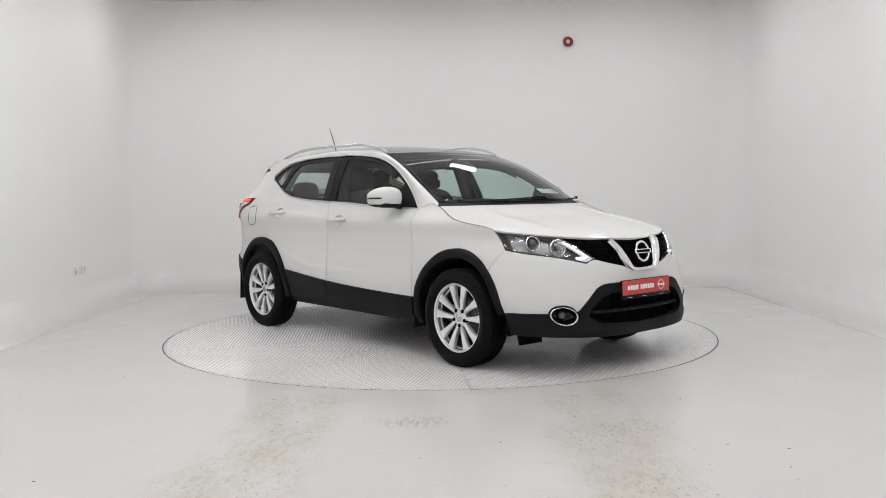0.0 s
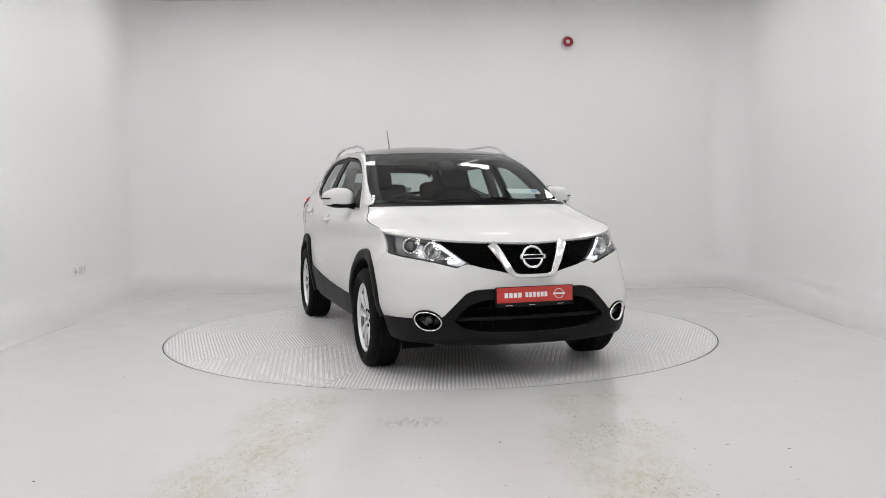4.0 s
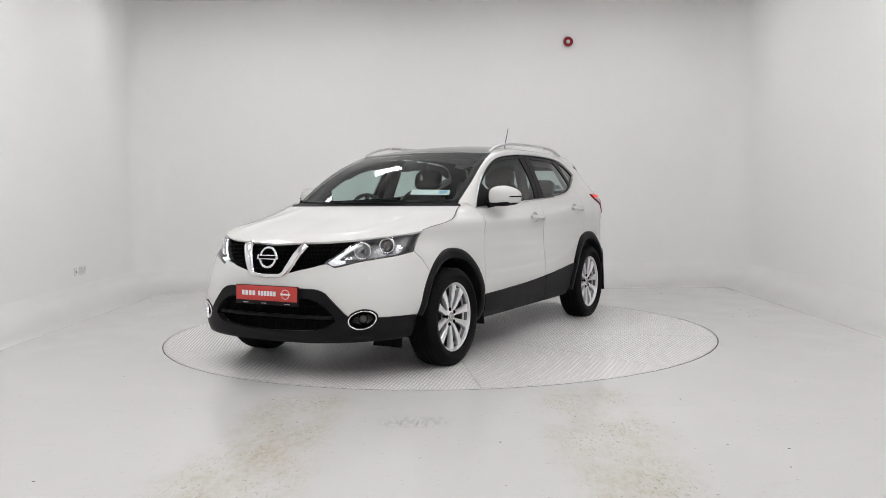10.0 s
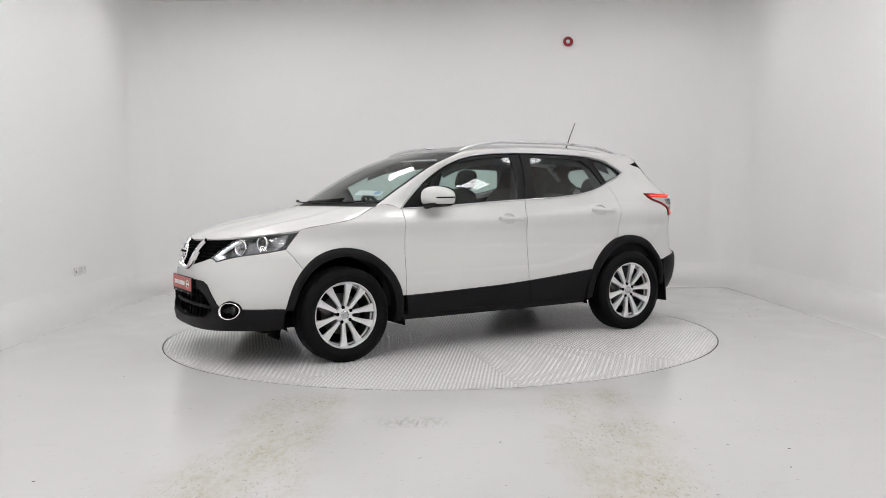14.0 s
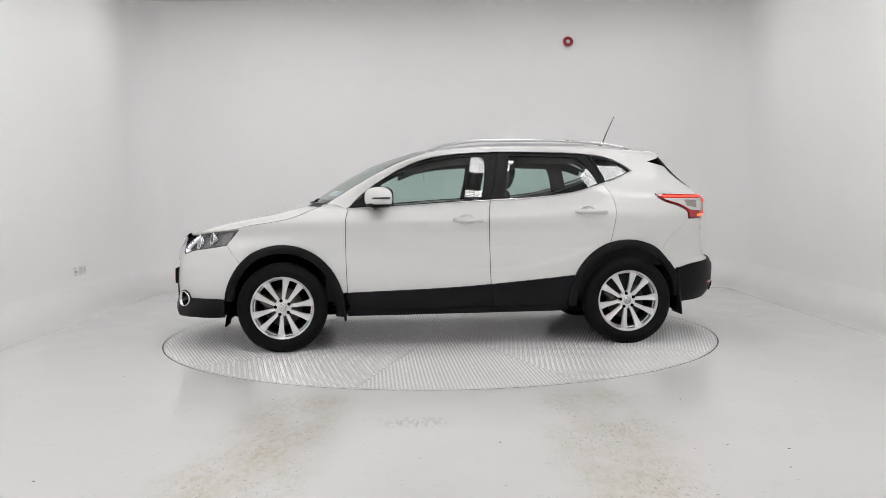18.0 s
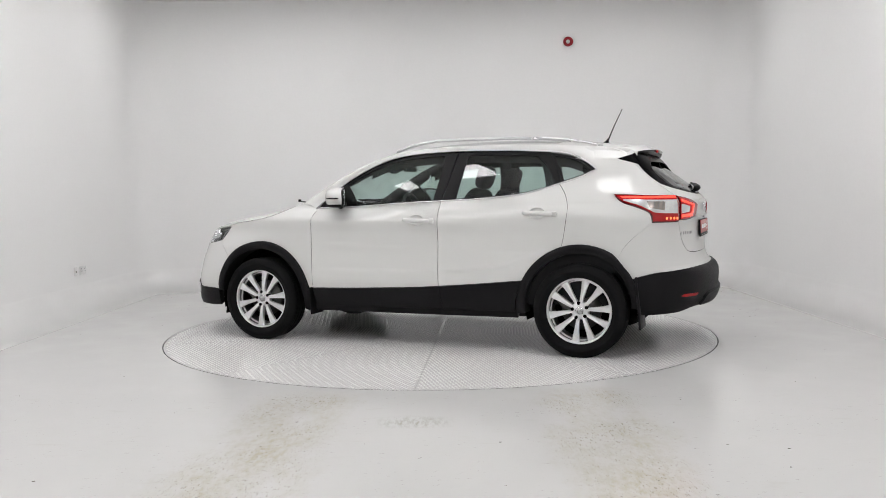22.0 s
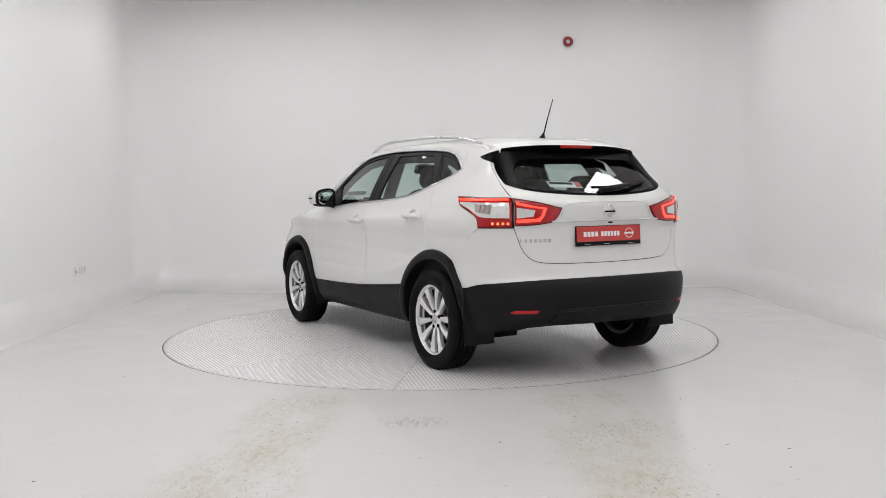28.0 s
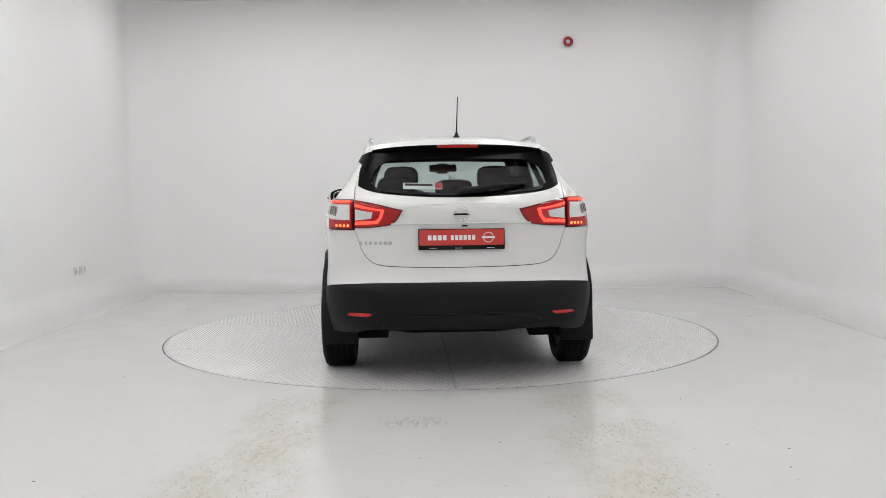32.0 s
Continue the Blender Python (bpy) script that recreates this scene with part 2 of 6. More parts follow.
def skin(name, surf, poly, mat, parent, label="", holes=(), step=0.035, gap=0.002, lift=0.0, depth=0.014, mirror=False):
    """A panel of sheet: the part of a surface surf(u, v) inside an outline, with holes, a thickness and exact normals."""
    from mathutils.geometry import delaunay_2d_cdt
    poly = shrink(poly, gap)
    loops = [poly] + [shrink(h, -gap) for h in holes]
    lo, hi = poly.min(0), poly.max(0)
    gx, gy = np.meshgrid(np.arange(lo[0] + step / 2, hi[0], step), np.arange(lo[1] + step / 2, hi[1], step))
    g = np.stack([gx.ravel(), gy.ravel()], 1)
    edge = np.vstack(loops)
    if len(g):
        ok = inside(g, poly)
        for h in loops[1:]:
            ok &= ~inside(g, h)
        g = g[ok]
        if len(g):
            g = g[(((g[:, None] - edge[None]) ** 2).sum(-1)).min(1) > (step * 0.45) ** 2]
    pts, edges = [tuple(p) for p in edge] + [tuple(p) for p in g], []
    k = 0
    for L in loops:
        edges += [(k + i, k + (i + 1) % len(L)) for i in range(len(L))]
        k += len(L)
    vs, es, fs, *_ = delaunay_2d_cdt([Vector(p) for p in pts], edges, [], 0, 1e-6)
    uv = np.array([tuple(v) for v in vs])
    mid = np.array([uv[list(f)].mean(0) for f in fs])
    ok = inside(mid, poly)
    for h in loops[1:]:
        ok &= ~inside(mid, h)
    fs = [tuple(f) for f, o in zip(fs, ok) if o]
    co = surf(uv[:, 0], uv[:, 1])
    e = 1e-3
    du = surf(uv[:, 0] + e, uv[:, 1]) - surf(uv[:, 0] - e, uv[:, 1])
    dv = surf(uv[:, 0], uv[:, 1] + e) - surf(uv[:, 0], uv[:, 1] - e)
    nn = np.cross(du, dv)
    nn /= np.maximum(np.linalg.norm(nn, axis=1), 1e-12)[:, None]
    ref = co - np.array([0.0, 0, 0.6]) - np.array([1, 0, 0]) * np.clip(co, -1.2, 1.2)
    if (nn * ref).sum() < 0:
        nn = -nn
    co = co + nn * lift
    if mirror:
        co, nn = co * (1, -1, 1), nn * (1, -1, 1)
    a, b, c = (co[[f[i] for f in fs]] for i in range(3))
    turned = (np.cross(b - a, c - a) * nn[[f[0] for f in fs]]).sum(1) < 0
    fs = [f[::-1] if t else f for f, t in zip(fs, turned)]
    count = {}
    for f in fs:
        for i in range(len(f)):
            count[(f[i], f[(i + 1) % len(f)])] = 1
    rim = [(i, j) for i, j in count if (j, i) not in count]
    verts, normals, faces = list(co), list(nn), list(fs)
    if depth:
        for i, j in rim:
            t = co[j] - co[i]
            w = np.cross(t, nn[i])
            w /= max(np.linalg.norm(w), 1e-12)
            base = len(verts)
            verts += [co[i], co[j], co[j] - nn[j] * depth, co[i] - nn[i] * depth]
            normals += [w] * 4
            faces.append((base + 1, base, base + 3, base + 2))
    me = bpy.data.meshes.new(name)
    me.from_pydata([tuple(v) for v in verts], [], faces)
    me.update()
    me.materials.append(mat)
    me.shade_smooth()
    me.normals_split_custom_set_from_vertices([tuple(n) for n in normals])
    ob = new(name, me)
    ob.parent = parent
    if label:
        tagged(ob, label)
    return ob

# ---- the booth ----
BOOTH_W, BOOTH_E, BOOTH_N, BOOTH_S, BOOTH_H = -3.70, 3.76, 3.455, -8.6, 3.56
DISC_R = 2.266
COVE_R = 0.28
FLOOR_WHITE, WALL_WHITE = (0.600, 0.597, 0.589), (0.90, 0.898, 0.895)


def cove_material():
    """Wall white grading to floor white downwards, offsetting the extra light the curve catches."""
    m = material("cove_light_blend", WALL_WHITE, 0.42, bump=0.1, bump_size=90)
    nt = m.node_tree
    co, sep, noise, add, ramp, mix = (nt.nodes.new(k) for k in ("ShaderNodeTexCoord", "ShaderNodeSeparateXYZ", "ShaderNodeTexNoise", "ShaderNodeMath", "ShaderNodeMapRange", "ShaderNodeMix"))
    nt.links.new(co.outputs["Object"], sep.inputs[0])
    nt.links.new(co.outputs["Object"], noise.inputs["Vector"])
    noise.inputs["Scale"].default_value, noise.inputs["Detail"].default_value = 2.5, 6
    add.operation = "MULTIPLY_ADD"
    add.inputs[1].default_value = 0.05
    nt.links.new(noise.outputs["Fac"], add.inputs[0])
    nt.links.new(sep.outputs["Z"], add.inputs[2])
    ramp.inputs["From Min"].default_value, ramp.inputs["From Max"].default_value = 0.03, COVE_R + 0.02
    nt.links.new(add.outputs[0], ramp.inputs["Value"])
    mix.data_type = "RGBA"
    nt.links.new(ramp.outputs["Result"], mix.inputs["Factor"])
    mix.inputs["A"].default_value, mix.inputs["B"].default_value = (*FLOOR_WHITE, 1), (*WALL_WHITE, 1)
    nt.links.new(mix.outputs["Result"], nt.nodes["Principled BSDF"].inputs["Base Color"])
    return m


def plan_loop(r=0.42, n=16):
    """The plan of the booth's walls, with rounded corners."""
    out = []
    for cx, cy, a0 in ((BOOTH_E - r, BOOTH_N - r, 0), (BOOTH_W + r, BOOTH_N - r, 90), (BOOTH_W + r, BOOTH_S + r, 180), (BOOTH_E - r, BOOTH_S + r, 270)):
        for i in range(n + 1):
            a = radians(a0 + 90 * i / n)
            out.append((cx + r * math.cos(a), cy + r * math.sin(a), math.cos(a), math.sin(a)))
    return out


def build_walls():
    prof = [(0, -0.1), (0, 0.2), (0, 0.6), (0, 1.6), (0, BOOTH_H), (-0.15, BOOTH_H), (-0.15, -0.1)]
    pts = [[(x - nx * d, y - ny * d, z) for d, z in prof] for x, y, nx, ny in plan_loop()]
    ob = mesh_part("wall_booth", grid_mesh("wall_booth", pts, True, True), WALL, None, "", True)
    ob.data.set_sharp_from_angle(angle=radians(40))
    tagged(ob, "matt white booth walls with rounded corners", "wall", kind="structure")
    # a small cove at the foot of the walls, its colour graded to even out the light
    cove = [(COVE_R * (1 - math.sin(radians(a))), COVE_R * (1 - math.cos(radians(a))) + 0.001) for a in range(0, 91, 6)]
    prof = cove + [(-0.003, COVE_R), (-0.003, -0.01), (COVE_R, -0.01)]
    pts = [[(x - nx * d, y - ny * d, z) for d, z in prof] for x, y, nx, ny in plan_loop()]
    ob = mesh_part("trim_cove", grid_mesh("trim_cove", pts, True, True), cove_material(), None, "", True)
    ob.data.set_sharp_from_angle(angle=radians(40))
    tagged(ob, "smooth white cove between the floor and the walls", "cove", kind="structure")
    bm = boxed((BOOTH_E - BOOTH_W + 0.3, BOOTH_N - BOOTH_S + 0.3, 0.12), ((BOOTH_E + BOOTH_W) / 2, (BOOTH_N + BOOTH_S) / 2, BOOTH_H + 0.061))
    tagged(part("ceiling", bm, WALL, smooth=False), "flat white painted ceiling over the booth", "ceiling", kind="structure")


def floor_material():
    m = material("white_epoxy_floor", FLOOR_WHITE, 0.19, spec=0.42, rough_vary=0.06, bump=0.02, bump_size=25)
    nt = m.node_tree
    b = nt.nodes["Principled BSDF"]
    co = nt.nodes.new("ShaderNodeTexCoord")
    sep = nt.nodes.new("ShaderNodeSeparateXYZ")
    nt.links.new(co.outputs["Object"], sep.inputs[0])

    def calc(op, a, c=None):
        n = nt.nodes.new("ShaderNodeMath")
        n.operation = op
        for k, v in enumerate((a, c)):
            if v is None:
                continue
            if isinstance(v, (int, float)):
                n.inputs[k].default_value = v
            else:
                nt.links.new(v, n.inputs[k])
        return n.outputs[0]

    def span(v, lo, hi):
        r = nt.nodes.new("ShaderNodeMapRange")
        r.inputs["From Min"].default_value, r.inputs["From Max"].default_value = lo, hi
        nt.links.new(v, r.inputs["Value"])
        return r.outputs["Result"]

    def cloud(scale, detail, stretch=(1, 1, 1)):
        mp = nt.nodes.new("ShaderNodeMapping")
        mp.inputs["Scale"].default_value = stretch
        nt.links.new(co.outputs["Object"], mp.inputs[0])
        n = nt.nodes.new("ShaderNodeTexNoise")
        n.inputs["Scale"].default_value, n.inputs["Detail"].default_value = scale, detail
        n.inputs["Roughness"].default_value = 0.65
        nt.links.new(mp.outputs[0], n.inputs["Vector"])
        return n.outputs["Fac"]
    # two tyre tracks, where the cars are driven on
    side = calc("ADD", sep.outputs["X"], calc("MULTIPLY", calc("ADD", sep.outputs["Y"], 3.2), -0.05))
    off = calc("ABSOLUTE", calc("SUBTRACT", calc("ABSOLUTE", side), 0.82))
    track = calc("MULTIPLY", span(calc("ADD", off, calc("MULTIPLY", cloud(3, 5), 0.34)), 0.52, 0.32), span(sep.outputs["Y"], -2.18, -2.5))
    scuff = calc("MULTIPLY", track, calc("MULTIPLY", span(cloud(4, 9, (1, 0.4, 1)), 0.34, 0.66), calc("ADD", 0.45, calc("MULTIPLY", span(cloud(24, 7, (1.3, 0.5, 1)), 0.42, 0.60), 0.55))))
    fine = calc("MULTIPLY", track, calc("MULTIPLY", span(cloud(55, 5, (1.8, 0.45, 1)), 0.57, 0.66), span(cloud(2.6, 4), 0.42, 0.56)))
    spot_x = span(calc("ABSOLUTE", calc("ADD", sep.outputs["X"], 0.14)), 0.22, 0.06)
    spot_y = span(calc("ABSOLUTE", calc("ADD", sep.outputs["Y"], 3.0)), 0.13, 0.04)
    patch = calc("MULTIPLY", calc("MULTIPLY", spot_x, spot_y), span(cloud(26, 6, (1.6, 0.4, 1)), 0.44, 0.62))
    near = span(sep.outputs["Y"], -2.0, -2.6)
    smear = calc("MULTIPLY", near, span(cloud(7, 9, (0.5, 1.4, 1)), 0.60, 0.74))
    fleck = calc("MULTIPLY", near, calc("MULTIPLY", span(cloud(42, 5, (0.5, 1.5, 1)), 0.64, 0.68), span(cloud(2.1, 4, (1, 1.3, 1)), 0.47, 0.57)))
    dull = span(cloud(0.9, 8), 0.45, 0.75)
    speck = calc("MULTIPLY", span(cloud(30, 8), 0.66, 0.76), span(cloud(1.6, 3), 0.48, 0.62))
    colour = None
    for fac, top, c in ((dull, 0.30, (0.655, 0.65, 0.63)), (smear, 0.30, (0.50, 0.48, 0.43)), (scuff, 0.95, (0.485, 0.452, 0.360)), (fine, 0.80, (0.24, 0.205, 0.15)),
                        (patch, 0.65, (0.36, 0.34, 0.28)), (fleck, 0.75, (0.22, 0.20, 0.175)), (speck, 0.30, (0.40, 0.38, 0.34))):
        x = nt.nodes.new("ShaderNodeMix")
        x.data_type = "RGBA"
        nt.links.new(calc("MULTIPLY", fac, top), x.inputs["Factor"])
        if colour is None:
            x.inputs["A"].default_value = (*FLOOR_WHITE, 1)
        else:
            nt.links.new(colour, x.inputs["A"])
        x.inputs["B"].default_value = (*c, 1)
        colour = x.outputs["Result"]
    nt.links.new(colour, b.inputs["Base Color"])
    return m


def build_floor():
    n, hole = 192, DISC_R + 0.009
    cx, cy = (BOOTH_E + BOOTH_W) / 2, (BOOTH_N + BOOTH_S) / 2
    hx, hy = (BOOTH_E - BOOTH_W) / 2 + 0.1, (BOOTH_N - BOOTH_S) / 2 + 0.1
    pts = []
    for i in range(n):
        a = 2 * math.pi * i / n
        c, s = math.cos(a), math.sin(a)
        k = min(((cx + math.copysign(hx, c)) / c) if abs(c) > 1e-6 else 99, ((cy + math.copysign(hy, s)) / s) if abs(s) > 1e-6 else 99)
        row = [(hole * c, hole * s, -0.10), (hole * c, hole * s, 0)]
        row += [((hole + (k - hole) * u) * c, (hole + (k - hole) * u) * s, 0) for u in (0.02, 0.25, 0.5, 0.75, 1)]
        pts.append(row)
    ob = mesh_part("floor", grid_mesh("floor", pts, True), floor_material(), None, "", False)
    tagged(ob, "glossy white epoxy floor with dirty tyre tracks and scuffs", "floor", kind="structure")
    bm = lathe(bmesh.new(), [(DISC_R + 0.2, -0.14), (DISC_R + 0.2, -0.10)], n=48)
    tagged(part("turntable_pit", bm, DARK, smooth=False), "dark pit below the turntable", "pit", kind="structure")


def build_lamps():
    """Square panels in the ceiling."""
    glow = material("lit_diffuser", (0.9, 0.9, 0.9), 0.5, emit=(1.0, 0.985, 0.990), power=PANEL_POWER)
    frame_mat = material("white_lamp_frame", (0.78, 0.78, 0.78), 0.4, grain=0.02)
    first = None
    for x in (-2.62, -1.15, 0.82, 2.58):
        for y in (-6.9, -5.1, -3.35, -1.8, -0.2, 1.92):
            if first is None:
                first = tagged(new("ceiling_light"), "square white LED ceiling panel, lit", "ceiling light", "ceiling lights")
                bm = bmesh.new()
                for sx, sy, px, py in ((0.56, 0.02, 0, 0.27), (0.56, 0.02, 0, -0.27), (0.02, 0.52, 0.27, 0), (0.02, 0.52, -0.27, 0)):
                    box(bm, (sx, sy, 0.018), (px, py, -0.009), None, 0.003, 1)
                part("frame", bm, frame_mat, first, smooth=False)
                part("diffuser", boxed((0.518, 0.518, 0.006), (0, 0, -0.008)), glow, first, "glowing white diffuser", False)
                first.matrix_basis = pose(x, y, BOOTH_H)
            else:
                copy_thing(first, pose(x, y, BOOTH_H))


def build_booth_things():
    # fire alarm sounder on the end wall
    alarm = tagged(new("alarm_sounder"), "round red alarm sounder fixed high on the white wall", "alarm")
    red = material("red_alarm_plastic", (0.33, 0.012, 0.02), 0.35, grain=0.1)
    m = pose(0, 0, 0, 90)
    part("base", lathe(bmesh.new(), [(0.050, 0), (0.052, 0.012), (0.048, 0.018)], m, 32), red, alarm)
    part("horn", lathe(bmesh.new(), [(0.046, 0.016), (0.058, 0.03), (0.060, 0.055), (0.052, 0.060), (0.040, 0.045), (0.020, 0.034)], m, 32), red, alarm)
    part("grille", lathe(bmesh.new(), [(0.024, 0.034), (0.024, 0.050), (0.016, 0.056), (0.001, 0.057)], m, 24), WHITE, alarm, "pale centre of the sounder")
    alarm.matrix_basis = pose(1.603, BOOTH_N, 3.013)
    # two sockets side by side on the west wall
    face = material("white_socket_plastic", (0.76, 0.76, 0.755), 0.35, grain=0.04)
    sock = tagged(new("wall_socket"), "white double power socket on the white wall", "socket", "wall sockets")
    part("plate", boxed((0.010, 0.146, 0.086), (0.005, 0, 0), None, 0.003), face, sock)
    for c in (-0.038, 0.038):
        for y, z, sy, sz in ((0, 0.016, 0.005, 0.009), (-0.011, -0.008, 0.007, 0.004), (0.011, -0.008, 0.007, 0.004)):
            part("pin_hole", boxed((0.003, sy, sz), (0.0105, c + y, z)), DARK, sock, smooth=False)
        part("switch", boxed((0.006, 0.012, 0.016), (0.012, c + 0.022, 0.026), None, 0.002), face, sock)
    sock.matrix_basis = pose(BOOTH_W, 1.60, 0.43)
    data = tagged(new("data_socket"), "narrow white data socket on the white wall", "socket", "wall sockets")
    part("plate", boxed((0.010, 0.060, 0.086), (0.005, 0, 0), None, 0.003), face, data)
    part("port", boxed((0.003, 0.018, 0.014), (0.0105, 0, -0.006)), DARK, data, "dark port", False)
    data.matrix_basis = pose(BOOTH_W, 1.43, 0.43)
    # crumbs of dirt on the floor
    rnd = random.Random(5)
    bm = bmesh.new()
    for i in range(150):
        a, r = rnd.uniform(0, 2 * math.pi), rnd.uniform(2.35, 5.2)
        x, y = r * math.cos(a), r * math.sin(a) * 1.0 - 0.6
        if not (BOOTH_W + 0.2 < x < BOOTH_E - 0.2 and BOOTH_S + 0.5 < y < BOOTH_N - 0.2) or math.hypot(x, y) < 2.3:
            continue
        k = rnd.uniform(0.0012, 0.0055)
        bmesh.ops.create_icosphere(bm, subdivisions=1, radius=1, matrix=Matrix.Translation((x, y, k * 0.25)) @ pose(0, 0, 0, 0, 0, rnd.uniform(0, 180)) @ Matrix.Diagonal((k * rnd.uniform(0.6, 2.2), k, k * 0.3, 1)))
    for i in range(70):
        y = rnd.uniform(-4.6, -2.35)
        x = rnd.choice((-0.80, 0.80, 0.80)) + rnd.gauss(0, 0.20) if i % 4 else rnd.uniform(-1.6, 1.8)
        if math.hypot(x, y) < 2.31:
            continue
        k = rnd.uniform(0.0012, 0.0028)
        bmesh.ops.create_icosphere(bm, subdivisions=1, radius=1, matrix=Matrix.Translation((x, y, k * 0.1)) @ pose(0, 0, 0, 0, 0, rnd.gauss(0, 35)) @ Matrix.Diagonal((k * rnd.uniform(1.0, 4.5), k, k * 0.15, 1)))
    for cx, cy, n in ((-3.15, 2.75, 14), (-2.6, 1.9, 6), (3.2, 2.4, 12), (3.0, 1.0, 8)):
        for i in range(n):
            k = rnd.uniform(0.002, 0.0055)
            bmesh.ops.create_icosphere(bm, subdivisions=1, radius=1, matrix=Matrix.Translation((cx + rnd.gauss(0, 0.14), cy + rnd.gauss(0, 0.30), k * 0.1)) @ Matrix.Diagonal((k * rnd.uniform(1.0, 4.5), k, k * 0.2, 1)))
    tagged(part("dirt_crumbs", bm, GRIME), "small dark crumbs of dirt on the floor", "dirt", kind="stuff")


def build_turntable():
    table = tagged(new("turntable"), "round white car turntable of tread plate, flush with the floor", "turntable")
    plate = material("worn_white_plate", (0.66, 0.655, 0.647), 0.17, grain=0.10, grain_size=18, stain=0.12, stain_size=5, stain_colour=(0.46, 0.45, 0.43), bump=0.2, bump_size=60)
    raised = material("white_tread_metal", (0.69, 0.685, 0.675), 0.17, grain=0.12, grain_size=18)
    sectors = 10
    me = None
    for k in range(sectors):
        if me is None:
            bm = bmesh.new()
            a1 = 2 * math.pi / sectors
            g = 0.0012
            top = [(g, g * 0.2)] + [(DISC_R * math.cos(a), DISC_R * math.sin(a)) for a in np.linspace(g / DISC_R, a1 - g / DISC_R, 17)]
            vs = [bm.verts.new((x, y, 0)) for x, y in top]
            lo = [bm.verts.new((x, y, -0.03)) for x, y in top]
            bm.faces.new(vs)
            for i in range(len(vs)):
                j = (i + 1) % len(vs)
                bm.faces.new((vs[j], vs[i], lo[i], lo[j]))
            sec = part("plate", bm, plate, table, smooth=False)
            me = sec.data
        else:
            sec = new("plate", me)
            sec.parent = table
        sec.matrix_basis = pose(0, 0, 0, 0, 0, 360 / sectors * k)
    # raised bars of the tread, sheet by sheet
    pitch = 0.025
    verts, faces = [], []
    n = int(DISC_R / pitch) + 2
    for k in range(sectors):
        a0 = 2 * math.pi / sectors * k
        turn = a0 + math.pi / sectors
        ct, st = math.cos(turn), math.sin(turn)
        for i in range(0, n):
            for j in range(-n // 2, n // 2):
                u, v = (i + 0.5) * pitch, (j + 0.5) * pitch
                r, a = math.hypot(u, v), math.atan2(v, u)
                if abs(a) > math.pi / sectors - 0.009 / max(r, 0.05) or r > DISC_R - 0.02:
                    continue
                d = math.pi / 4 if (i + j) % 2 else -math.pi / 4
                cd, sd = math.cos(d), math.sin(d)
                b = len(verts)
                for lx, ly, h in ((-0.0115, 0, 0), (-0.0045, -0.0042, 0), (0.0045, -0.0042, 0), (0.0115, 0, 0), (0.0045, 0.0042, 0), (-0.0045, 0.0042, 0), (-0.006, 0, 0.0024), (0.006, 0, 0.0024)):
                    x, y = u + lx * cd - ly * sd, v + lx * sd + ly * cd
                    verts.append((x * ct - y * st, x * st + y * ct, h))
                for f in ((0, 1, 6), (1, 2, 7, 6), (2, 3, 7), (3, 4, 7), (4, 5, 6, 7), (5, 0, 6)):
                    faces.append(tuple(b + q for q in f))
    me = bpy.data.meshes.new("tread")
    me.from_pydata(verts, [], faces)
    bars = mesh_part("tread", me, raised, table, "", False)
    tagged(bars, kind="stuff")
    part("rim", lathe(bmesh.new(), [(DISC_R - 0.004, -0.03), (DISC_R + 0.001, -0.03), (DISC_R + 0.001, -0.001), (DISC_R - 0.004, -0.001)], n=128, close=True), BLACK, table, "dark edge of the disc", False)
    return table


build_walls()
build_floor()
build_lamps()
build_booth_things()
turntable = build_turntable()

# ---- the car: x forward, y to its left, z up; midway between the axles on the ground ----
AXLE, HUB_Z, TYRE_R = 1.323, 0.333, 0.336
CORNER, ARC = 1.55, 1.2
MID = CORNER + ARC          # the domain's end on the centre line

half_width = spline([(1.55, 0.862), (1.3, 0.870), (0.8, 0.876), (0.3, 0.879), (-0.3, 0.880), (-0.8, 0.876), (-1.3, 0.868), (-1.55, 0.856)])
side_profile = spline([(0.18, -0.16), (0.25, -0.075), (0.32, -0.035), (0.42, -0.014), (0.52, 0.0), (0.62, -0.001), (0.74, -0.010), (0.86, -0.008), (0.95, 0.002),
                       (0.98, 0.001), (1.005, -0.005), (1.03, -0.0145), (1.05, -0.0225), (1.10, -0.0390), (1.15, -0.0572), (1.20, -0.0776), (1.25, -0.1008), (1.30, -0.1260), (1.35, -0.1535), (1.40, -0.1832), (1.43, -0.2022), (1.46, -0.2220), (1.50, -0.262), (1.55, -0.33)])
nose = spline([(0.18, 2.02), (0.23, 2.18), (0.28, 2.222), (0.34, 2.218), (0.42, 2.208), (0.55, 2.212), (0.65, 2.211), (0.74, 2.192), (0.82, 2.158), (0.88, 2.105), (0.95, 2.02)])
nose_round = spline([(0.2, 3.0), (0.42, 2.85), (0.6, 2.4), (0.75, 2.1), (0.95, 2.05)])
tail = spline([(0.18, -1.9), (0.26, -2.05), (0.34, -2.13), (0.42, -2.175), (0.56, -2.182), (0.61, -2.165), (0.65, -2.110), (0.74, -2.080), (0.90, -2.075), (1.02, -2.085),
               (1.08, -2.085), (1.13, -2.045), (1.20, -1.955), (1.30, -1.835), (1.40, -1.735), (1.50, -1.64)])
tail_round = spline([(0.3, 2.6), (0.6, 2.75), (0.75, 2.9), (1.0, 2.9), (1.15, 3.3), (1.4, 3.4)])


